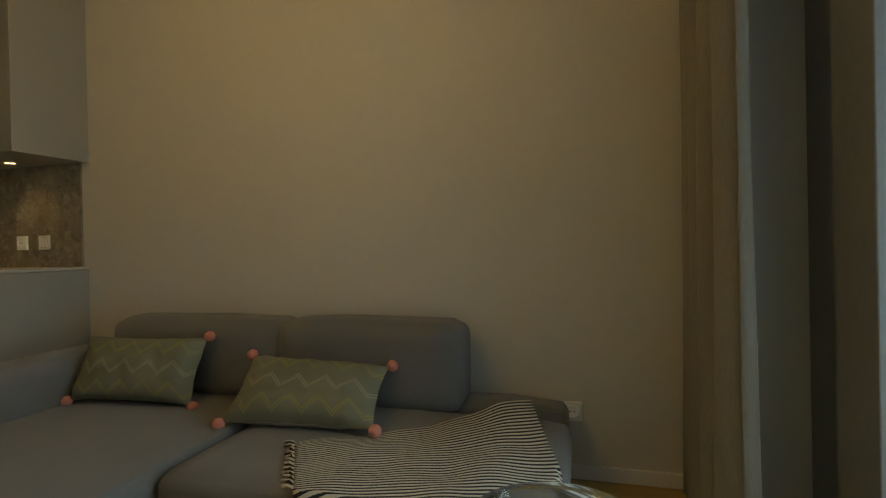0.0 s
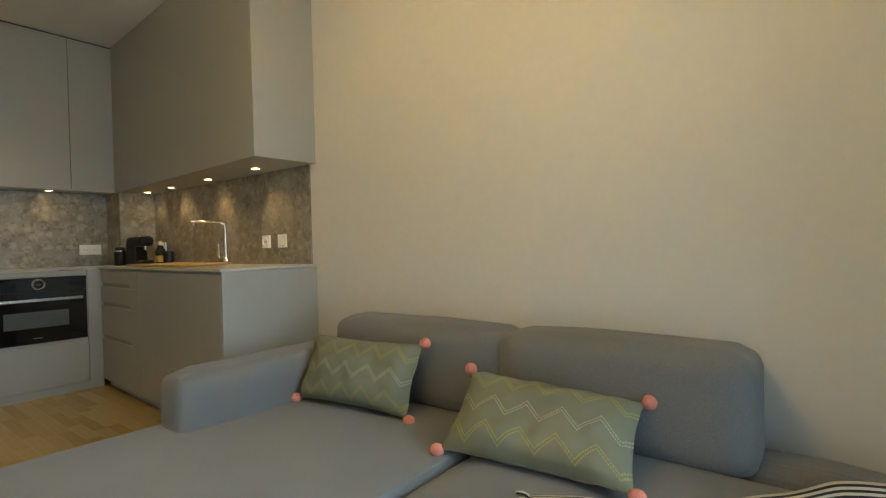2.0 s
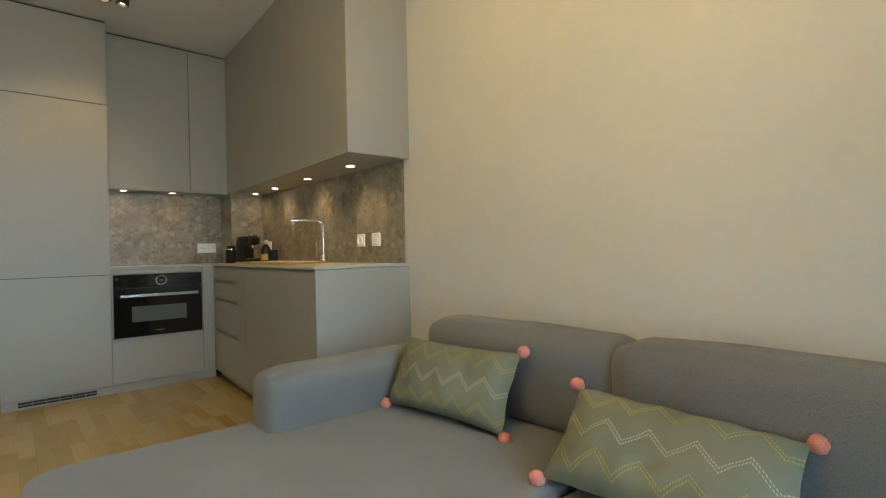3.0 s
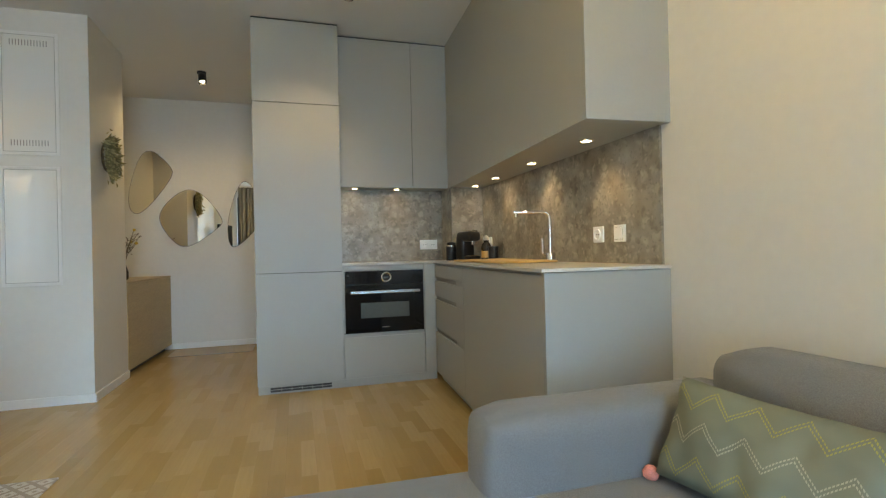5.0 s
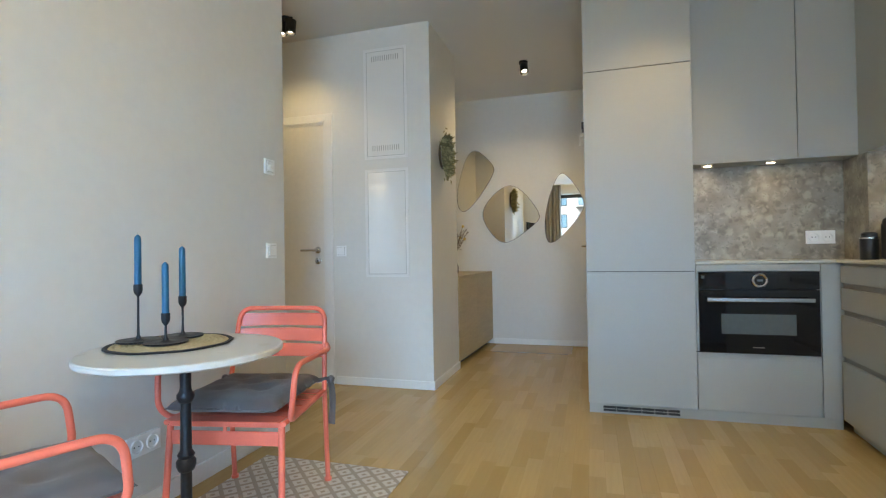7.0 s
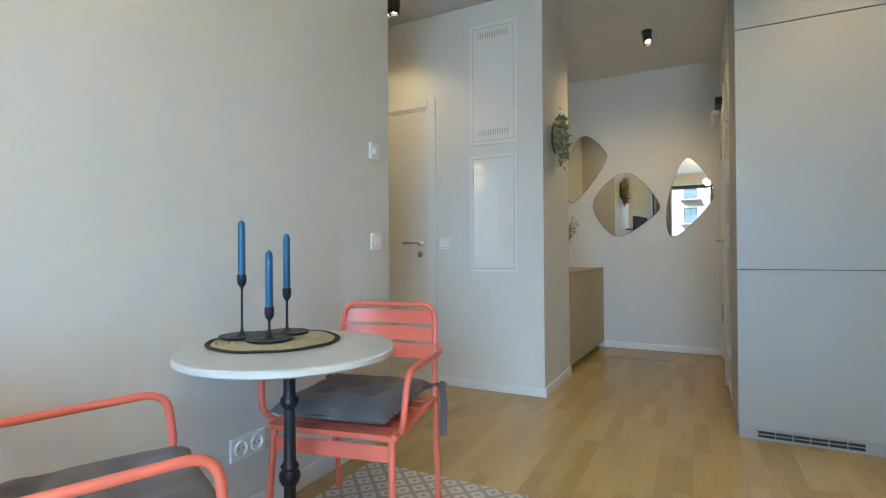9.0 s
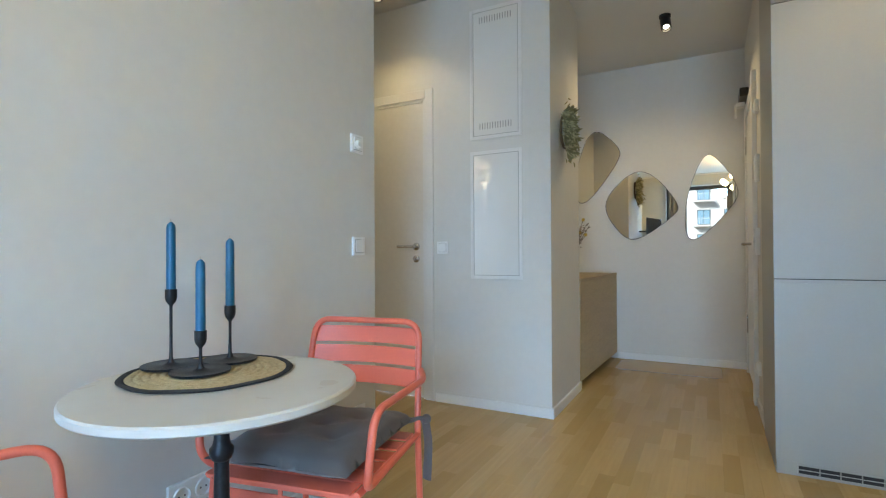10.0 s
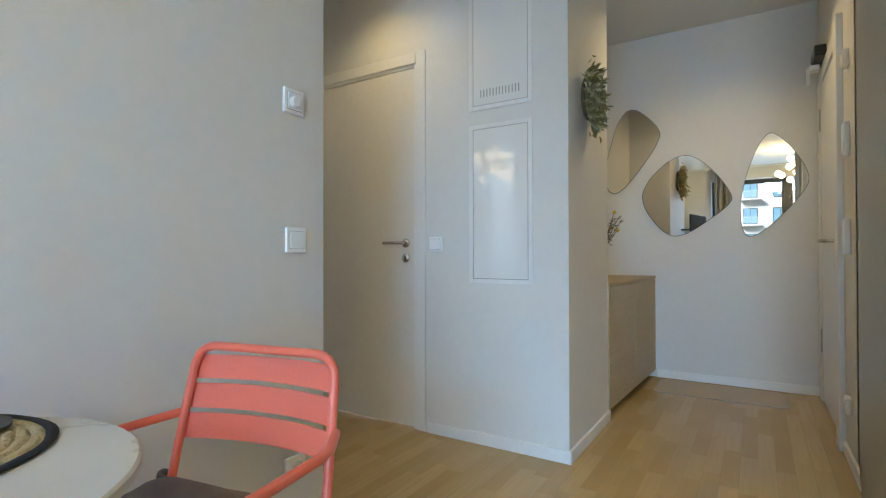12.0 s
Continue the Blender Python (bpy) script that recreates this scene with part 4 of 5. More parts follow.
part("contents", lathe([(0, 0.01), (0.038, 0.02), (0.038, 0.07), (0, 0.075)], steps=24), BAMBOO, jar, "amber contents", True)
mug = thing("black_mug", pose(-4.13, 2.43, 0.921), "black mug upside down on the worktop", "mug")
part("cup", lathe([(0, 0), (0.038, 0), (0.038, 0.10), (0.034, 0.104), (0, 0.104)], steps=24), BLACK_PLASTIC, mug, "", True)

# ---- sofa ----
def soft_box(lo, hi, bevel, bulge=0.0, seed=0, cuts=7, tilt=0.0):
    """An upholstered block: a box with wide rounded edges and a slight uneven swell."""
    bm = bmesh.new()
    bmesh.ops.create_cube(bm, size=2)
    bmesh.ops.subdivide_edges(bm, edges=bm.edges, cuts=cuts, use_grid_fill=True)
    size, mid = Vector([(h - l) / 2 for l, h in zip(lo, hi)]), Vector([(h + l) / 2 for l, h in zip(lo, hi)])
    for v in bm.verts:
        c = v.co.copy()
        p = Vector([c[k] * size[k] for k in range(3)])
        inner = Vector([max(-size[k] + bevel, min(size[k] - bevel, p[k])) for k in range(3)])
        d = p - inner
        # corners of the block are pulled on to a sphere of the edge's radius
        if d.length > 1e-6:
            reach = max(abs(d.x), abs(d.y), abs(d.z))
            p = inner + d.normalized() * reach
        swell = bulge * (1 - c.x ** 2) * (1 - c.y ** 2) if abs(c.z) > 0.9 else bulge * (1 - c.x ** 2) * (1 - c.z ** 2) if abs(c.y) > 0.9 else 0
        if abs(c.z) > 0.9:
            p.z += swell * (1 if c.z > 0 else -0.3)
        elif abs(c.y) > 0.9:
            p.y += swell * (1 if c.y > 0 else -1)
        p += Vector(noise.noise_vector(p * 5 + Vector((seed, 0, 0)))) * 0.004
        p.y += tilt * (p.z + size.z)
        v.co = mid + p
    return bm


SEAT = 0.335
sofa = thing("corner_sofa", pose(0, 0, 0), "grey fabric corner sofa with a chaise and two back cushions", "sofa")


def corner(cx, cy, r, a0, a1, n=10):
    return [(cx + r * math.cos(radians(a0 + (a1 - a0) * k / n)), cy + r * math.sin(radians(a0 + (a1 - a0) * k / n))) for k in range(n + 1)]


def soft_slab(outline, low, high, bevel):
    """An upholstered slab with a rolled upper edge."""
    bm = slab(outline, low, high)
    top = [e for e in bm.edges if all(abs(v.co.z - high) < 1e-6 for v in e.verts)]
    bmesh.ops.bevel(bm, geom=top, offset=bevel, segments=5, affect="EDGES", profile=0.5)
    return bm


CHAISE = [(-0.947, 2.30), (-2.10, 2.30)] + corner(-1.98, 0.93, 0.12, 180, 270) + corner(-1.397, 1.26, 0.45, 270, 360, 16)
part("base", slab([(-0.97, 2.40), (-2.07, 2.40)] + corner(-1.96, 0.97, 0.11, 180, 270) + corner(-1.40, 1.28, 0.42, 270, 360, 16), 0.07, 0.15), SOFA, sofa)
part("base", box((-0.95, 1.56, 0.07), (0.22, 2.40, 0.15), 0.01), SOFA, sofa)
for x, y in ((-2.0, 0.95), (-2.0, 2.35), (0.15, 1.65), (0.15, 2.35), (-1.25, 1.05), (-0.95, 2.35)):
    part("foot", lathe([(0, 0), (0.02, 0), (0.026, 0.075), (0, 0.075)], (x, y, 0), 16), BLACK, sofa, "short black foot", True)
part("chaise_seat", soft_slab(CHAISE, 0.15, SEAT, 0.045), SOFA, sofa, "long rounded chaise seat cushion", True)
part("seat", soft_box((-0.943, 1.52, 0.15), (0.27, 2.30, SEAT), 0.06, 0.004, 2, 11), SOFA, sofa, "wide seat cushion", True)
part("armrest", soft_box((-2.105, 1.495, 0.17), (-1.885, 2.44, 0.545), 0.06, 0.006, 3, 9), SOFA, sofa, "low block armrest", True)
part("back_frame", soft_box((-2.05, 2.27, 0.10), (0.255, 2.47, 0.372), 0.07, 0.0, 4, 9), SOFA, sofa)
part("back_cushion", soft_box((-1.945, 2.235, 0.315), (-0.945, 2.475, 0.677), 0.07, 0.012, 5, 11, 0.03), SOFA, sofa, "rounded grey back cushion", True)
part("back_cushion", soft_box((-0.992, 2.218, 0.315), (-0.150, 2.470, 0.681), 0.07, 0.014, 6, 11, 0.03), SOFA, sofa, "rounded grey back cushion", True)


def cushion(name, bl, br, tl, tr, thick, label, seed, poms=4):
    """A throw pillow from three of its corners, with pinched corners and a wool pompom on each."""
    bl, br, tl, tr = Vector(bl), Vector(br), Vector(tl), Vector(tr)
    ax, ay = br - bl, tl - bl
    skew = tr - bl - ax - ay
    az = ax.cross(ay).normalized()
    ob = thing(name, Matrix.Translation(bl), label, "cushion", "sofa cushions")
    n, m = 36, 24

    def at(i, j, side):
        u, v = i / n, j / m
        pin = 0.045
        eu, ev = 4 * v * (1 - v), 4 * u * (1 - u)
        uu = u + pin * eu * (0.5 - u) * 1.2
        vv = v + pin * ev * (0.5 - v) * 1.6
        h = thick * (max(0.0, 1 - (2 * u - 1) ** 4) * max(0.0, 1 - (2 * v - 1) ** 4)) ** 0.55
        p = ax * uu + ay * vv + skew * uu * vv
        h *= 1 + 0.16 * noise.noise(p * 9 + Vector((seed, side, 0)))
        p += az * (h * side) + az * 0.011 * noise.noise(p * 17 + Vector((0, seed, 0)))
        return p
    for side, nm, mat in ((1, "front", STITCHED), (-1, "back", CUSHION_BACK)):
        bm = bmesh.new()
        uv = bm.loops.layers.uv.new("UVMap")
        grid = [[bm.verts.new(at(i, j, side * 0.5)) for j in range(m + 1)] for i in range(n + 1)]
        for i in range(n):
            for j in range(m):
                f = bm.faces.new((grid[i][j], grid[i + 1][j], grid[i + 1][j + 1], grid[i][j + 1]))
                for loop, (a, b) in zip(f.loops, ((i, j), (i + 1, j), (i + 1, j + 1), (i, j + 1))):
                    loop[uv].uv = (a / n, b / m)
        part(nm, bm, mat, ob, "sage cotton with zigzag stitching" if side > 0 else "cream cotton back", True)
    for p in (Vector(), ax, ax + ay + skew, ay)[:poms]:
        out = (p - (ax + ay) * 0.5).normalized() * 0.012
        bm = bmesh.new()
        bmesh.ops.create_icosphere(bm, subdivisions=3, radius=0.0225, matrix=Matrix.Translation(p + out))
        for v in bm.verts:
            v.co += (v.co - p - out) * 0.16 * noise.noise(v.co * 220)
        part("pompom", bm, POM, ob, "pink wool pompom", True)
    return ob


cushion("throw_pillow", (-1.860, 1.985, 0.355), (-1.285, 2.06, 0.345), (-1.885, 2.11, 0.615), (-1.300, 2.185, 0.610), 0.13, "sage green stitched pillow with pink pompoms in the sofa corner", 2, 3)
cushion("throw_pillow", (-0.990, 1.895, 0.352), (-0.385, 1.91, 0.370), (-1.035, 2.155, 0.545), (-0.435, 2.200, 0.515), 0.14, "sage green stitched pillow with pink pompoms leaning on the sofa", 7)


def throw_blanket():
    ob = thing("striped_throw", pose(0, 0, 0), "black and cream striped cotton throw spread over the sofa seat", "throw")
    a, b, c, d = Vector((-0.62, 1.80, 0)), Vector((0.12, 2.25, 0)), Vector((0.33, 1.56, 0)), Vector((-0.40, 1.44, 0))
    n, m = 50, 40
    bm = bmesh.new()
    uv = bm.loops.layers.uv.new("UVMap")

    def at(i, j):
        u, v = i / n, j / m
        p = (a * (1 - u) + b * u) * (1 - v) + (d * (1 - u) + c * u) * v
        p.z = SEAT + 0.012 + 0.010 * noise.noise(Vector((p.x * 7, p.y * 7, 0))) + 0.012 * math.sin(u * 9 + v * 3) * v * u
        if u > 0.55 and v < 0.4:   # lies over the low back frame
            p.z += 0.055 * min(1, (u - 0.55) / 0.3) * (1 - v / 0.4)
        over = max(0.0, p.x - 0.245)
        if over:
            p.x, p.z = 0.245 + 0.035 * min(1, over / 0.05) + over * 0.25, p.z - over * 1.6
        front = max(0.0, 1.515 - p.y)
        if front:
            p.y, p.z = 1.515 - 0.018 * min(1, front / 0.03), p.z - front * 2.2
        return p
    grid = [[bm.verts.new(at(i, j)) for j in range(m + 1)] for i in range(n + 1)]
    for i in range(n):
        for j in range(m):
            f = bm.faces.new((grid[i][j], grid[i + 1][j], grid[i + 1][j + 1], grid[i][j + 1]))
            for loop, (p, q) in zip(f.loops, ((i, j), (i + 1, j), (i + 1, j + 1), (i, j + 1))):
                loop[uv].uv = (p / n, q / m)
    cloth = part("cloth", bm, THROW, ob, "", True)
    cloth.modifiers.new("thickness", "SOLIDIFY").thickness = 0.004
    rng = random.Random(4)
    for k in range(46):
        p = at(0, 0).lerp(at(0, m * 0.8), k / 45)
        p.z = SEAT + 0.014
        dark = (k // 2) % 2
        q = p + Vector((-0.035 + rng.uniform(-0.008, 0.008), 0.012 + rng.uniform(-0.012, 0.012), -0.004))
        part("fringe", tube([p, (p + q) / 2 + Vector((0, 0, 0.004)), q], 0.0028, 5), BRAID if dark else CUSHION_BACK, ob)
    return ob


throw_blanket()


side_table = thing("glass_side_table", pose(0.27, 1.31, 0), "small round glass side table on thin legs", "side table")
part("glass_top", lathe([(0, 0.442), (0.185, 0.442), (0.19, 0.446), (0.185, 0.450), (0, 0.450)], steps=64), GLASS, side_table, "clear round glass top", True)
part("ring", lathe([(0.165, 0.43), (0.175, 0.43), (0.175, 0.441), (0.165, 0.441), (0.165, 0.43)], steps=48), STEEL, side_table, "", True)
for k in range(3):
    a = k * 2.094 + 0.4
    part("leg", tube([(0.168 * math.cos(a), 0.168 * math.sin(a), 0.43), (0.168 * math.cos(a), 0.168 * math.sin(a), 0)], 0.006), STEEL, side_table, "", True)

# ---- dining corner ----
TC = (-2.527, -0.491)
TABLE_Z = 0.696
table = thing("bistro_table", pose(TC[0], TC[1], 0), "round marble bistro table on a dark cast-iron column", "table")
part("tabletop", lathe([(0, -0.022), (0.294, -0.022), (0.3, -0.017), (0.3, -0.004), (0.296, 0), (0, 0)], (0, 0, TABLE_Z), 72), MARBLE, table, "pale marble round top", True)
part("column", lathe([(0.0272, 0.03), (0.0240, 0.06), (0.0176, 0.09), (0.0168, 0.30), (0.0240, 0.305), (0.0296, 0.32), (0.0296, 0.335), (0.0224, 0.345), (0.0264, 0.355), (0.0176, 0.37), (0.0160, 0.52), (0.0216, 0.525), (0.0264, 0.537), (0.0264, 0.548), (0.0192, 0.557), (0.0168, 0.57), (0.0176, 0.65), (0.0500, 0.66), (0.0500, 0.672), (0, 0.672)], steps=24), IRON, table, "turned iron column", True)
part("bracket", boxes(((-0.2, -0.02, 0.663), (0.2, 0.02, 0.673)), ((-0.02, -0.2, 0.662), (0.02, 0.2, 0.672)), bevel=0.003), IRON, table)
for k in range(3):
    a = k * 2.094 + 0.3
    c, s = math.cos(a), math.sin(a)
    part("foot", tube(rounded([(0.02 * c, 0.02 * s, 0.06), (0.13 * c, 0.13 * s, 0.075), (0.22 * c, 0.22 * s, 0.03), (0.26 * c, 0.26 * s, 0.018)], 0.05), 0.017), IRON, table, "", True)

placemat = thing("round_placemat", pose(-2.575, -0.595, TABLE_Z), "round seagrass placemat with a black braided border", "placemat")
for k in range(11):
    r = 0.012 + k * 0.0175
    bm = bmesh.new()
    n, s = 48, 6
    rings = [[bm.verts.new(((r + 0.0085 * math.cos(b)) * math.cos(a), (r + 0.0085 * math.cos(b)) * math.sin(a), 0.004 + 0.0036 * math.sin(b) + 0.0008 * math.sin(a * 40))) for b in (2 * math.pi * q / s for q in range(s))] for a in (2 * math.pi * p / n for p in range(n))]
    for p in range(n):
        for q in range(s):
            bm.faces.new((rings[p][q], rings[(p + 1) % n][q], rings[(p + 1) % n][(q + 1) % s], rings[p][(q + 1) % s]))
    part("coil", bm, BRAID if k > 9 else SEAGRASS, placemat, "black braided border" if k > 9 else "", True)
part("core", lathe([(0, 0.0005), (0.18, 0.0005), (0.18, 0.004), (0, 0.004)], steps=48), SEAGRASS, placemat)


def candlestick(x, y, stem, tall, label):
    z = TABLE_Z + 0.009
    ob = thing("candlestick", pose(x, y, z), label, "candlestick", "candlesticks on the table")
    part("base", lathe([(0, 0), (0.062, 0), (0.067, 0.002), (0.068, 0.007), (0.062, 0.0065), (0.02, 0.006), (0.009, 0.011), (0.0045, 0.022), (0.0036, 0.05), (0.0036, stem - 0.006), (0, stem - 0.003)], steps=36), IRON, ob, "flat dish base and thin stem", True)
    part("cup", lathe([(0.0036, stem - 0.008), (0.007, stem - 0.003), (0.0118, stem + 0.004), (0.0138, stem + 0.013), (0.0138, stem + 0.033), (0.0125, stem + 0.034), (0.0115, stem + 0.01), (0, stem + 0.008)], steps=28), IRON, ob, "rounded candle cup", True)
    candle = thing("candle", pose(x, y, z + stem + 0.011), "tall blue taper candle, unlit, in its black holder", "candle", "candles on the table")
    part("wax", lathe([(0, 0), (0.0112, 0), (0.0112, 0.03), (0.0107, tall - 0.016), (0.0095, tall - 0.008), (0.003, tall - 0.001), (0, tall)], steps=24), CANDLE, candle, "", True)
    part("wick", tube([(0, 0, tall - 0.001), (0.001, 0, tall + 0.007)], 0.0012, 6), CUSHION_BACK, candle)


candlestick(-2.547, -0.705, 0.160, 0.192, "tall black iron candlestick with a dish base")
candlestick(-2.540, -0.582, 0.066, 0.192, "short black iron candlestick with a dish base")
candlestick(-2.662, -0.631, 0.112, 0.200, "middle-sized black iron candlestick with a dish base")


def armchair(m, label):
    """A coral steel garden armchair: tube frame, flat slats; x ahead, y to its left."""
    ob = thing("garden_armchair", m, label, "chair", "chairs at the table")
    r, h = 0.0105, 0.425
    w = 0.213
    back = [(-0.25, -w, 0), (-0.215, -w, h), (-0.285, -w + 0.018, 0.755), (-0.285, w - 0.018, 0.755), (-0.215, w, h), (-0.25, w, 0)]
    part("back_frame", tube(rounded(back, 0.06, 8), r), CORAL, ob, "bent tube back frame", True)
    for s in (-1, 1):
        arm = [(-0.20, s * 0.210, h - 0.022), (0.17, s * 0.222, h - 0.022), (0.215, s * 0.246, h + 0.03), (0.20, s * 0.256, 0.605), (-0.18, s * 0.248, 0.592), (-0.258, s * 0.210, 0.600)]
        part("armrest", tube(rounded(arm, 0.06, 8), r), CORAL, ob, "bent tube armrest", True)
        part("front_leg", tube([(0.205, s * 0.205, h - 0.03), (0.238, s * 0.215, 0)], 0.0115), CORAL, ob, "", True)
        part("side_rail", tube([(-0.215, s * w, h - 0.02), (0.215, s * 0.215, h - 0.02)], 0.010), CORAL, ob, "", True)
    for z, dz in ((0.541, 0.056), (0.608, 0.056), (0.675, 0.055)):
        bm = bmesh.new()
        n = 12
        rows = []
        for k in range(n + 1):
            y = (-0.205 + 0.410 * k / n) * (1 - 0.2 * (z - h))
            x = -0.223 - (z - h) * 0.21 - 0.035 * (1 - (y / 0.205) ** 2)
            rows.append([bm.verts.new((x - 0.21 * e + o, y, z + e)) for e in (0, dz) for o in (0.002, -0.002)])
        for a, b in zip(rows, rows[1:]):
            for p, q in ((0, 1), (1, 3), (3, 2), (2, 0)):
                bm.faces.new((a[p], a[q], b[q], b[p]))
        bm.faces.new([rows[0][k] for k in (0, 2, 3, 1)])
        bm.faces.new([rows[-1][k] for k in (0, 1, 3, 2)])
        part("back_slat", bm, CORAL, ob, "", True)
    for k in range(6):
        x = -0.19 + k * 0.073
        part("seat_slat", box((x, -0.208, h - 0.012 - 0.006 * math.sin(k / 5 * 3.1)), (x + 0.062, 0.208, h - 0.006 - 0.006 * math.sin(k / 5 * 3.1)), 0.002), CORAL, ob)
    part("front_rail", box((0.206, -0.205, h - 0.034), (0.213, 0.205, h - 0.008), 0.002), CORAL, ob, "flat front rail")
    part("apron", box((0.206, -0.208, h - 0.098), (0.212, 0.208, h - 0.048), 0.002), CORAL, ob, "flat front apron")
    for y in (-0.2, 0.0, 0.2):
        part("rail_post", box((0.2065, y - 0.006, h - 0.052), (0.2115, y + 0.006, h - 0.030), 0.001), CORAL, ob)
    for x, y in ((-0.25, -w), (-0.25, w), (0.237, -0.215), (0.237, 0.215)):
        part("foot", lathe([(0, 0), (0.015, 0), (0.0155, 0.02), (0, 0.02)], (x, y, 0), 12), CORAL, ob, "", True)
    return ob


def seat_pad(m):
    ob = thing("seat_cushion", m, "tufted grey cotton seat cushion with ties, on the chair", "cushion", "seat cushions")
    n = 28
    bm = bmesh.new()
    tufts = [(-0.08, -0.08), (0.08, -0.08), (-0.08, 0.08), (0.08, 0.08), (0, 0)]
    layers = []
    for side in (1, -1):
        grid = []
        for i in range(n + 1):
            col = []
            for j in range(n + 1):
                u, v = 2 * i / n - 1, 2 * j / n - 1
                x, y = 0.02 + 0.224 * u * (1 - 0.035 * (1 - v * v)), 0.205 * v * (1 - 0.035 * (1 - u * u))
                hgt = 0.034 * (max(0, 1 - u ** 6) * max(0, 1 - v ** 6)) ** 0.5
                if side > 0:
                    hgt -= sum(0.014 * math.exp(-((x - a) ** 2 + (y - b) ** 2) / 0.0011) for a, b in tufts)
                    hgt += 0.006 * noise.noise(Vector((x * 16, y * 16, 0)))
                col.append(bm.verts.new((x, y, 0.028 + side * hgt * (1.15 if side > 0 else 0.7))))
            grid.append(col)
        for i in range(n):
            for j in range(n):
                bm.faces.new((grid[i][j], grid[i + 1][j], grid[i + 1][j + 1], grid[i][j + 1]))
    bmesh.ops.remove_doubles(bm, verts=bm.verts, dist=0.0008)
    part("pad", bm, SEAT_GREY, ob, "", True)
    for s in (-1, 1):
        bm = tube(rounded([(-0.195, s * 0.19, 0.02), (-0.225, s * 0.235, 0.028), (-0.228, s * 0.246, -0.05), (-0.222, s * 0.242, -0.17)], 0.03), 0.018, 8, flat=0.22)
        part("tie", bm, SEAT_GREY, ob, "hanging fabric tie", True)
        part("knot", ball((-0.225, s * 0.24, 0.022), 0.016), SEAT_GREY, ob, "", True)
    return ob


CHAIR_A = pose(-2.890, -0.514, 0, 0, 0, 11)
CHAIR_B = pose(-1.996, -0.535, 0, 0, 0, 155)
chair = armchair(CHAIR_A, "coral red steel slatted armchair at the bistro table")
pad = seat_pad(CHAIR_A @ pose(0.0, 0, 0.432))
copy_thing(chair, CHAIR_B)
copy_thing(pad, CHAIR_B @ pose(0.0, 0, 0.432))

rug = thing("rug", pose(-2.55, -0.415, 0), "flat woven beige rug with pale diamond pattern", "rug")
part("weave", box((-0.80, -0.375, 0.0), (0.80, 0.372, 0.007), 0.003), RUG, rug)

# ---- hall ----
cred = thing("sideboard", pose(0, 0, 0), "oak veneered sideboard in the hall niche", "sideboard")
CX0, CX1 = END_WALL + 0.004, COLUMN_BACK - 0.004


def cred_y(x):
    """The front, a little out of square with the hall."""
    return -0.292 - 0.053 * (x - CX0) / (CX1 - CX0)


def cred_slab(x0, x1, back, front, z0, z1):
    rear = (lambda x: -0.735) if back is None else (lambda x: cred_y(x) - back)
    return slab([(x0, rear(x0)), (x1, rear(x1)), (x1, cred_y(x1) - front), (x0, cred_y(x0) - front)], z0, z1)


part("body", cred_slab(CX0, CX1, None, 0.022, 0.055, 0.778), OAK_VENEER, cred)
# block coloured near-black as the shade in the gap under the floating body
part("plinth", cred_slab(CX0 + 0.03, CX1 - 0.03, None, 0.06, 0.0, 0.055), DARK_GAP, cred)
for x0, x1 in ((CX0 + 0.001, -6.0435), (-6.0415, CX1 - 0.001)):
    part("door", cred_slab(x0, x1, 0.02, 0.0, 0.057, 0.776), OAK_VENEER, cred)
part("top", cred_slab(CX0, CX1, None, -0.003, 0.779, 0.797), OAK_VENEER, cred)

vase = thing("vase", pose(-5.93, -0.53, 0.797), "dark glass vase with dried twigs and yellow blooms", "vase")
part("body", lathe([(0, 0), (0.04, 0), (0.048, 0.01), (0.05, 0.07), (0.035, 0.12), (0.026, 0.15), (0.03, 0.16), (0.024, 0.158), (0.02, 0.14), (0, 0.13)], steps=28), VASE, vase, "", True)
rng = random.Random(11)
for k in range(15):
    a, lean, tallness = rng.uniform(0, 6.28), rng.uniform(0.04, 0.16), rng.uniform(0.22, 0.40)
    tip = Vector((lean * math.cos(a) - 0.03, lean * math.sin(a) + 0.035, 0.14 + tallness * 0.85))
    twig = part("twig", tube([(0, 0, 0.10), (tip.x * 0.35, tip.y * 0.35, 0.16 + tallness * 0.3), tip], 0.0022, 5), TWIG, vase)
    if k % 3 == 0:
        part("bloom", ball(tip, 0.014, u=10, v=7), YELLOW_BLOOM, twig, "round yellow dried bloom", True)
    else:
        bm = bmesh.new()
        for q in range(14):
            f = 0.4 + 0.6 * q / 13
            c = Vector((tip.x * f, tip.y * f, 0.12 + (tip.z - 0.12) * f))
            d = Vector((rng.uniform(-1, 1), rng.uniform(-1, 1), rng.uniform(-0.2, 0.9))).normalized()
            e = d.orthogonal().normalized() * 0.005
            p = [bm.verts.new(c), bm.verts.new(c + d * 0.014 + e), bm.verts.new(c + d * 0.028), bm.verts.new(c + d * 0.014 - e)]
            bm.faces.new(p)
        part("sprig", bm, TWIG, twig)

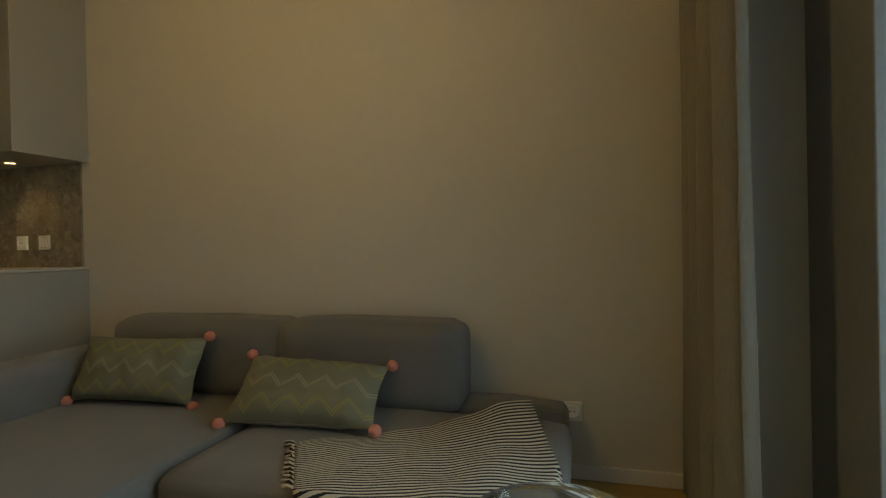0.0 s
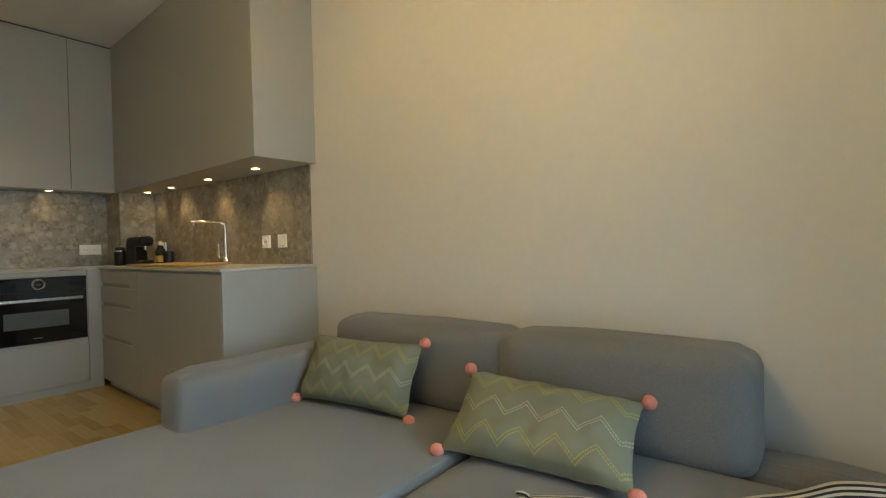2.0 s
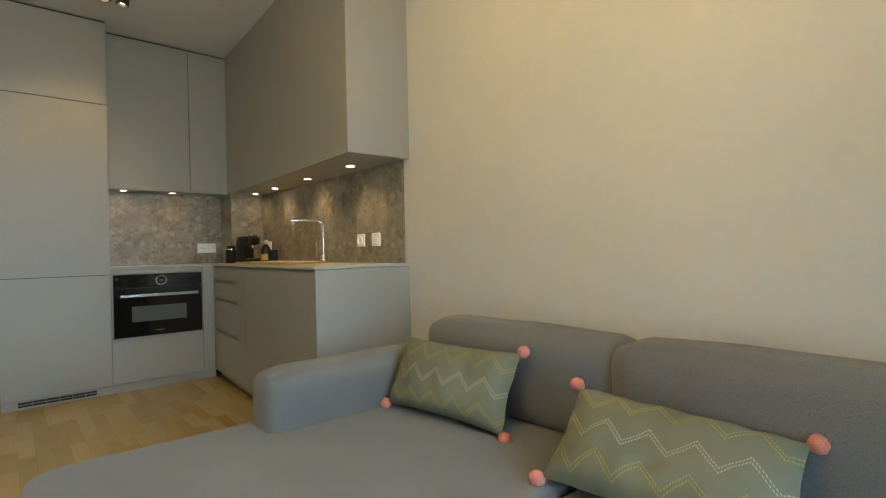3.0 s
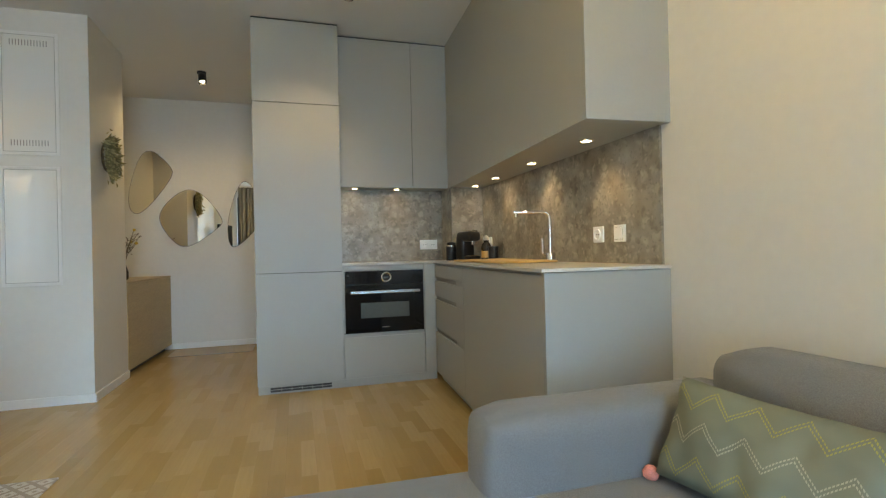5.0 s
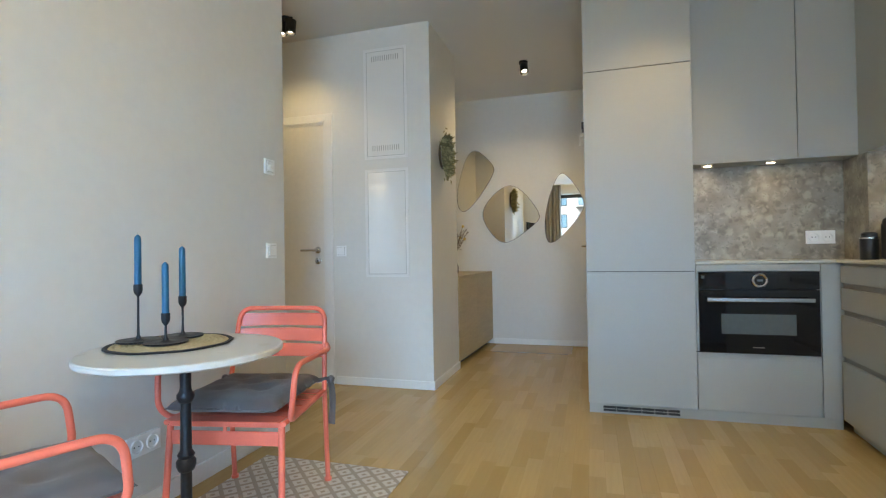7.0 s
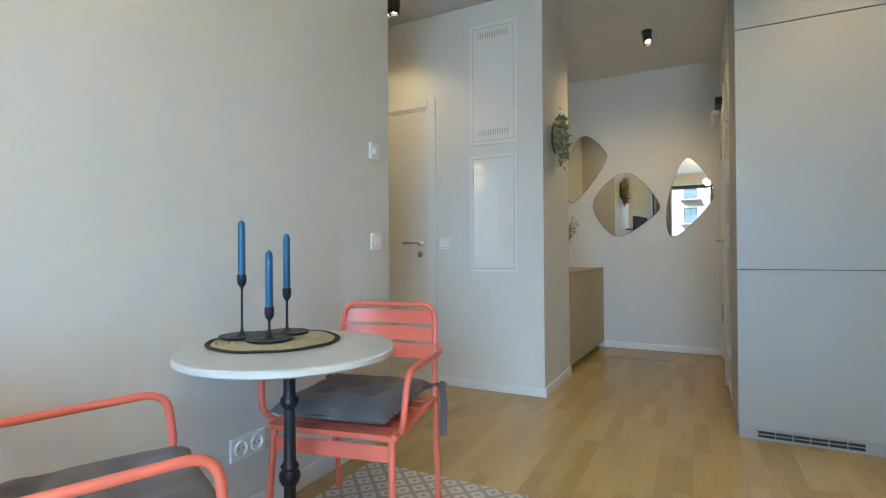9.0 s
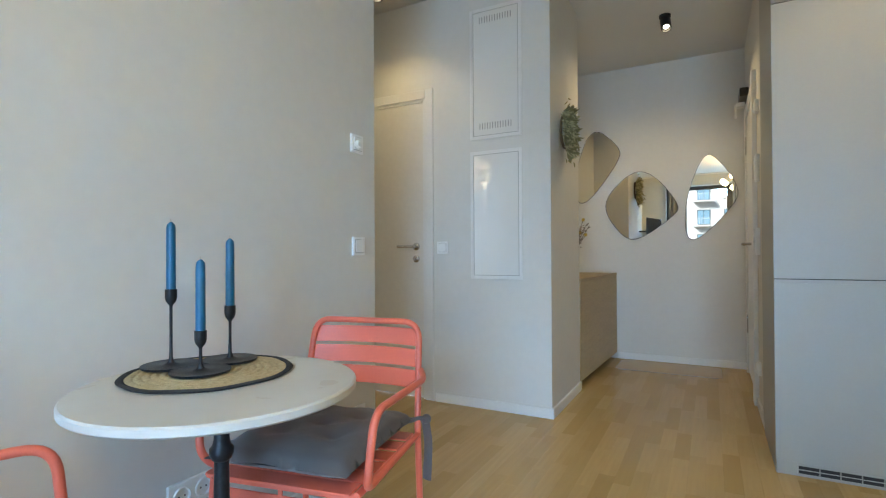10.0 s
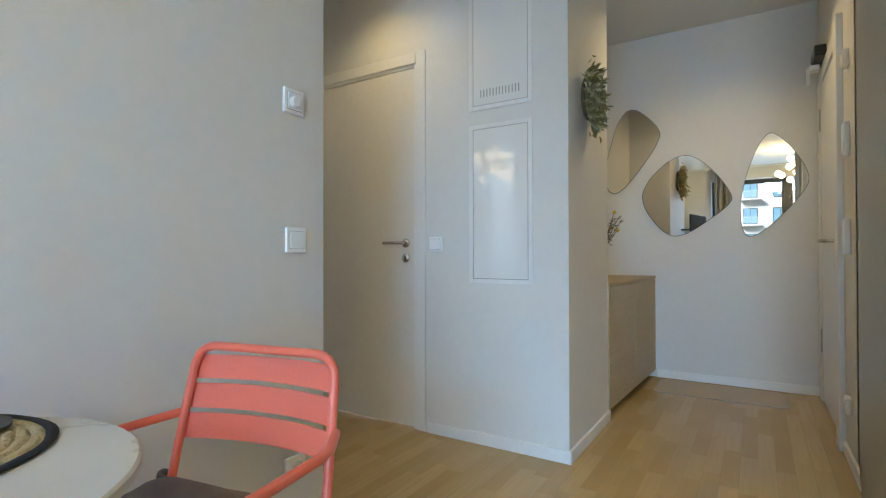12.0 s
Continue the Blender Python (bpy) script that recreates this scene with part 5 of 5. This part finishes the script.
wreath = thing("dried_wreath", pose(-4.945, COLUMN_SIDE, 1.757), "hanging wreath of dried eucalyptus leaves on the wall", "wreath")
part("ring", tube([(0.085 * math.cos(a), 0.02, 0.10 * math.sin(a)) for a in (2 * math.pi * k / 24 for k in range(25))], 0.009, 8), TWIG, wreath, "", True)
rng = random.Random(21)
for mat, count in ((LEAF, 380), (LEAF_PALE, 260)):
    bm = bmesh.new()
    for k in range(count):
        a = rng.uniform(0, 6.283)
        r = 0.085 + rng.gauss(0, 0.022)
        c = Vector((r * math.cos(a), 0.028 + abs(rng.gauss(0, 0.022)), r * 1.35 * math.sin(a)))
        d = (Vector((math.cos(a) * 0.4, rng.uniform(0, 1.0), math.sin(a) * 0.4)) + Vector((rng.uniform(-1, 1), rng.uniform(0, 0.5), rng.uniform(-1.2, 0.2)))).normalized()
        ln = rng.uniform(0.03, 0.062)
        e = d.orthogonal().normalized() * ln * 0.13
        bend = d.cross(e).normalized() * ln * 0.15
        p = [c, c + d * ln * 0.35 + e + bend, c + d * ln * 0.75 + e * 0.7 + bend, c + d * ln, c + d * ln * 0.75 - e * 0.7 + bend, c + d * ln * 0.35 - e + bend]
        vs = [bm.verts.new(q) for q in p]
        bm.faces.new(vs[:3] + vs[3:4])
        bm.faces.new([vs[0], vs[3], vs[4], vs[5]])
    part("leaves", bm, mat, wreath, "grey-green leaves" if mat is LEAF else "pale dry leaves")


def pebble_mirror(centre, corners, label, turn=0.0):
    """A frameless mirror with three or four soft corners: a closed smooth outline through polar radii (y right, z up)."""
    ob = thing("wall_mirror", pose(END_WALL, centre[0], centre[1], 0, 0, turn), label, "mirror", "pebble mirrors on the hall wall")
    pts = [Vector((a, b)) for a, b in corners]
    # corner-cut smoothing of the rough outline
    for _ in range(4):
        pts = [q for a, b in zip(pts, pts[1:] + pts[:1]) for q in (a * 0.75 + b * 0.25, a * 0.25 + b * 0.75)]
    m = Matrix(((0, 0, 1, 0), (1, 0, 0, 0), (0, 1, 0, 0), (0, 0, 0, 1)))
    bm = slab([(p.x * 1.0, p.y) for p in pts], 0.002, 0.010)
    bm.transform(m)
    part("edge", bm, MIRROR_EDGE, ob, "thin dark edge")
    bm = bmesh.new()
    bm.faces.new([bm.verts.new(m @ Vector((p.x * 0.985, p.y * 0.988, 0.0112))) for p in pts])
    part("glass", bm, MIRROR, ob, "silvered mirror glass")
    return ob


pebble_mirror((-0.47, 1.82), ((-0.05, 0.40), (0.22, 0.16), (0.22, 0.03), (-0.08, -0.37), (-0.20, -0.34), (-0.21, -0.10)), "tall pebble-shaped frameless wall mirror at the niche")
pebble_mirror((-0.075, 1.425), ((-0.05, 0.33), (0.13, 0.26), (0.33, -0.02), (0.29, -0.11), (-0.02, -0.335), (-0.16, -0.30), (-0.33, -0.05), (-0.28, 0.13)), "wide pebble-shaped frameless wall mirror", 0.0)
pebble_mirror((0.49, 1.465), ((-0.05, 0.40), (0.07, 0.32), (0.215, 0.08), (0.20, -0.06), (-0.09, -0.38), (-0.20, -0.36), (-0.20, -0.02)), "tall slanted pebble-shaped wall mirror", 0.0)

doormat = thing("door_mat", pose(-6.41, 0.16, 0), "thin translucent beige floor mat in the hall", "mat")
bm = slab([(0.21 * cx - 0.04 * sx, 0.40 * cy - 0.04 * sy) for cx, cy, sx, sy in ((-1, -1, -1, 0), (1, -1, 1, 0), (1, -1, 0, -1), (1, 1, 0, 1), (1, 1, 1, 0), (-1, 1, -1, 0), (-1, 1, 0, 1), (-1, -1, 0, -1))], 0.0, 0.004)
part("sheet", bm, MAT_CLEAR, doormat)
part("rim", boxes(((0.207, -0.37, 0.0), (0.211, 0.37, 0.005)), ((-0.17, 0.397, 0), (0.17, 0.401, 0.005)), ((-0.17, -0.401, 0), (0.17, -0.397, 0.005))), GROOVE, doormat)

tv = thing("television", pose(0.1, -0.60, 1.45, 0, 0, 12), "flat black television on a swivel arm beside the window", "television")
part("screen", box((-0.46, 0.0, -0.27), (0.46, 0.03, 0.27), 0.004), SCREEN, tv)
part("bracket", box((-0.12, -0.022, -0.1), (0.12, 0.0, 0.1), 0.003), BLACK, tv)
part("arm", tube([(0, -0.02, 0), (0.12, -0.16, 0), (0.03, -0.31, 0)], 0.018), BLACK, tv, "folded swivel arm", True)

# ---- floor staves ----
rng = random.Random(2)
OAK_STAVE = {}


def stave_mesh(length):
    if length not in OAK_STAVE:
        OAK_STAVE[length] = mesh_of("stave", box((0, 0, -0.006), (length - 0.0004, 0.0696, 0.0), 0.0003, 1), OAK_FLOOR)
    return OAK_STAVE[length]


far = []
count = 0
y = BED_WALL
while y < SOFA_WALL:
    x = END_WALL - rng.uniform(0, 0.4)
    while x < 1.1:
        length = rng.choice((0.32, 0.38, 0.44, 0.5))
        mid = x + length / 2
        if count < 300 and -5.1 < mid < -2.6 and -0.35 < y < 1.9:
            ob = new("stave", stave_mesh(length))
            ob.location, ob.parent = (x, y, 0), floor
            count += 1
        else:
            far.append((x, y, length))
        x += length
    y += 0.07
verts, faces = [], []
for x, y, length in far:
    k = len(verts)
    a, b = x + length - 0.0004, y + 0.0696
    verts += [(x, y, 0), (a, y, 0), (a, b, 0), (x, b, 0), (x, y, -0.006), (a, y, -0.006), (a, b, -0.006), (x, b, -0.006)]
    faces += [(k, k + 1, k + 2, k + 3), (k, k + 4, k + 5, k + 1), (k + 1, k + 5, k + 6, k + 2), (k + 2, k + 6, k + 7, k + 3), (k + 3, k + 7, k + 4, k)]
me = bpy.data.meshes.new("staves")
me.from_pydata(verts, [], faces)
me.materials.append(OAK_FLOOR)
rest = tagged(new("staves", me), "narrow oak floor staves", "", "", "stuff")
rest.parent = floor
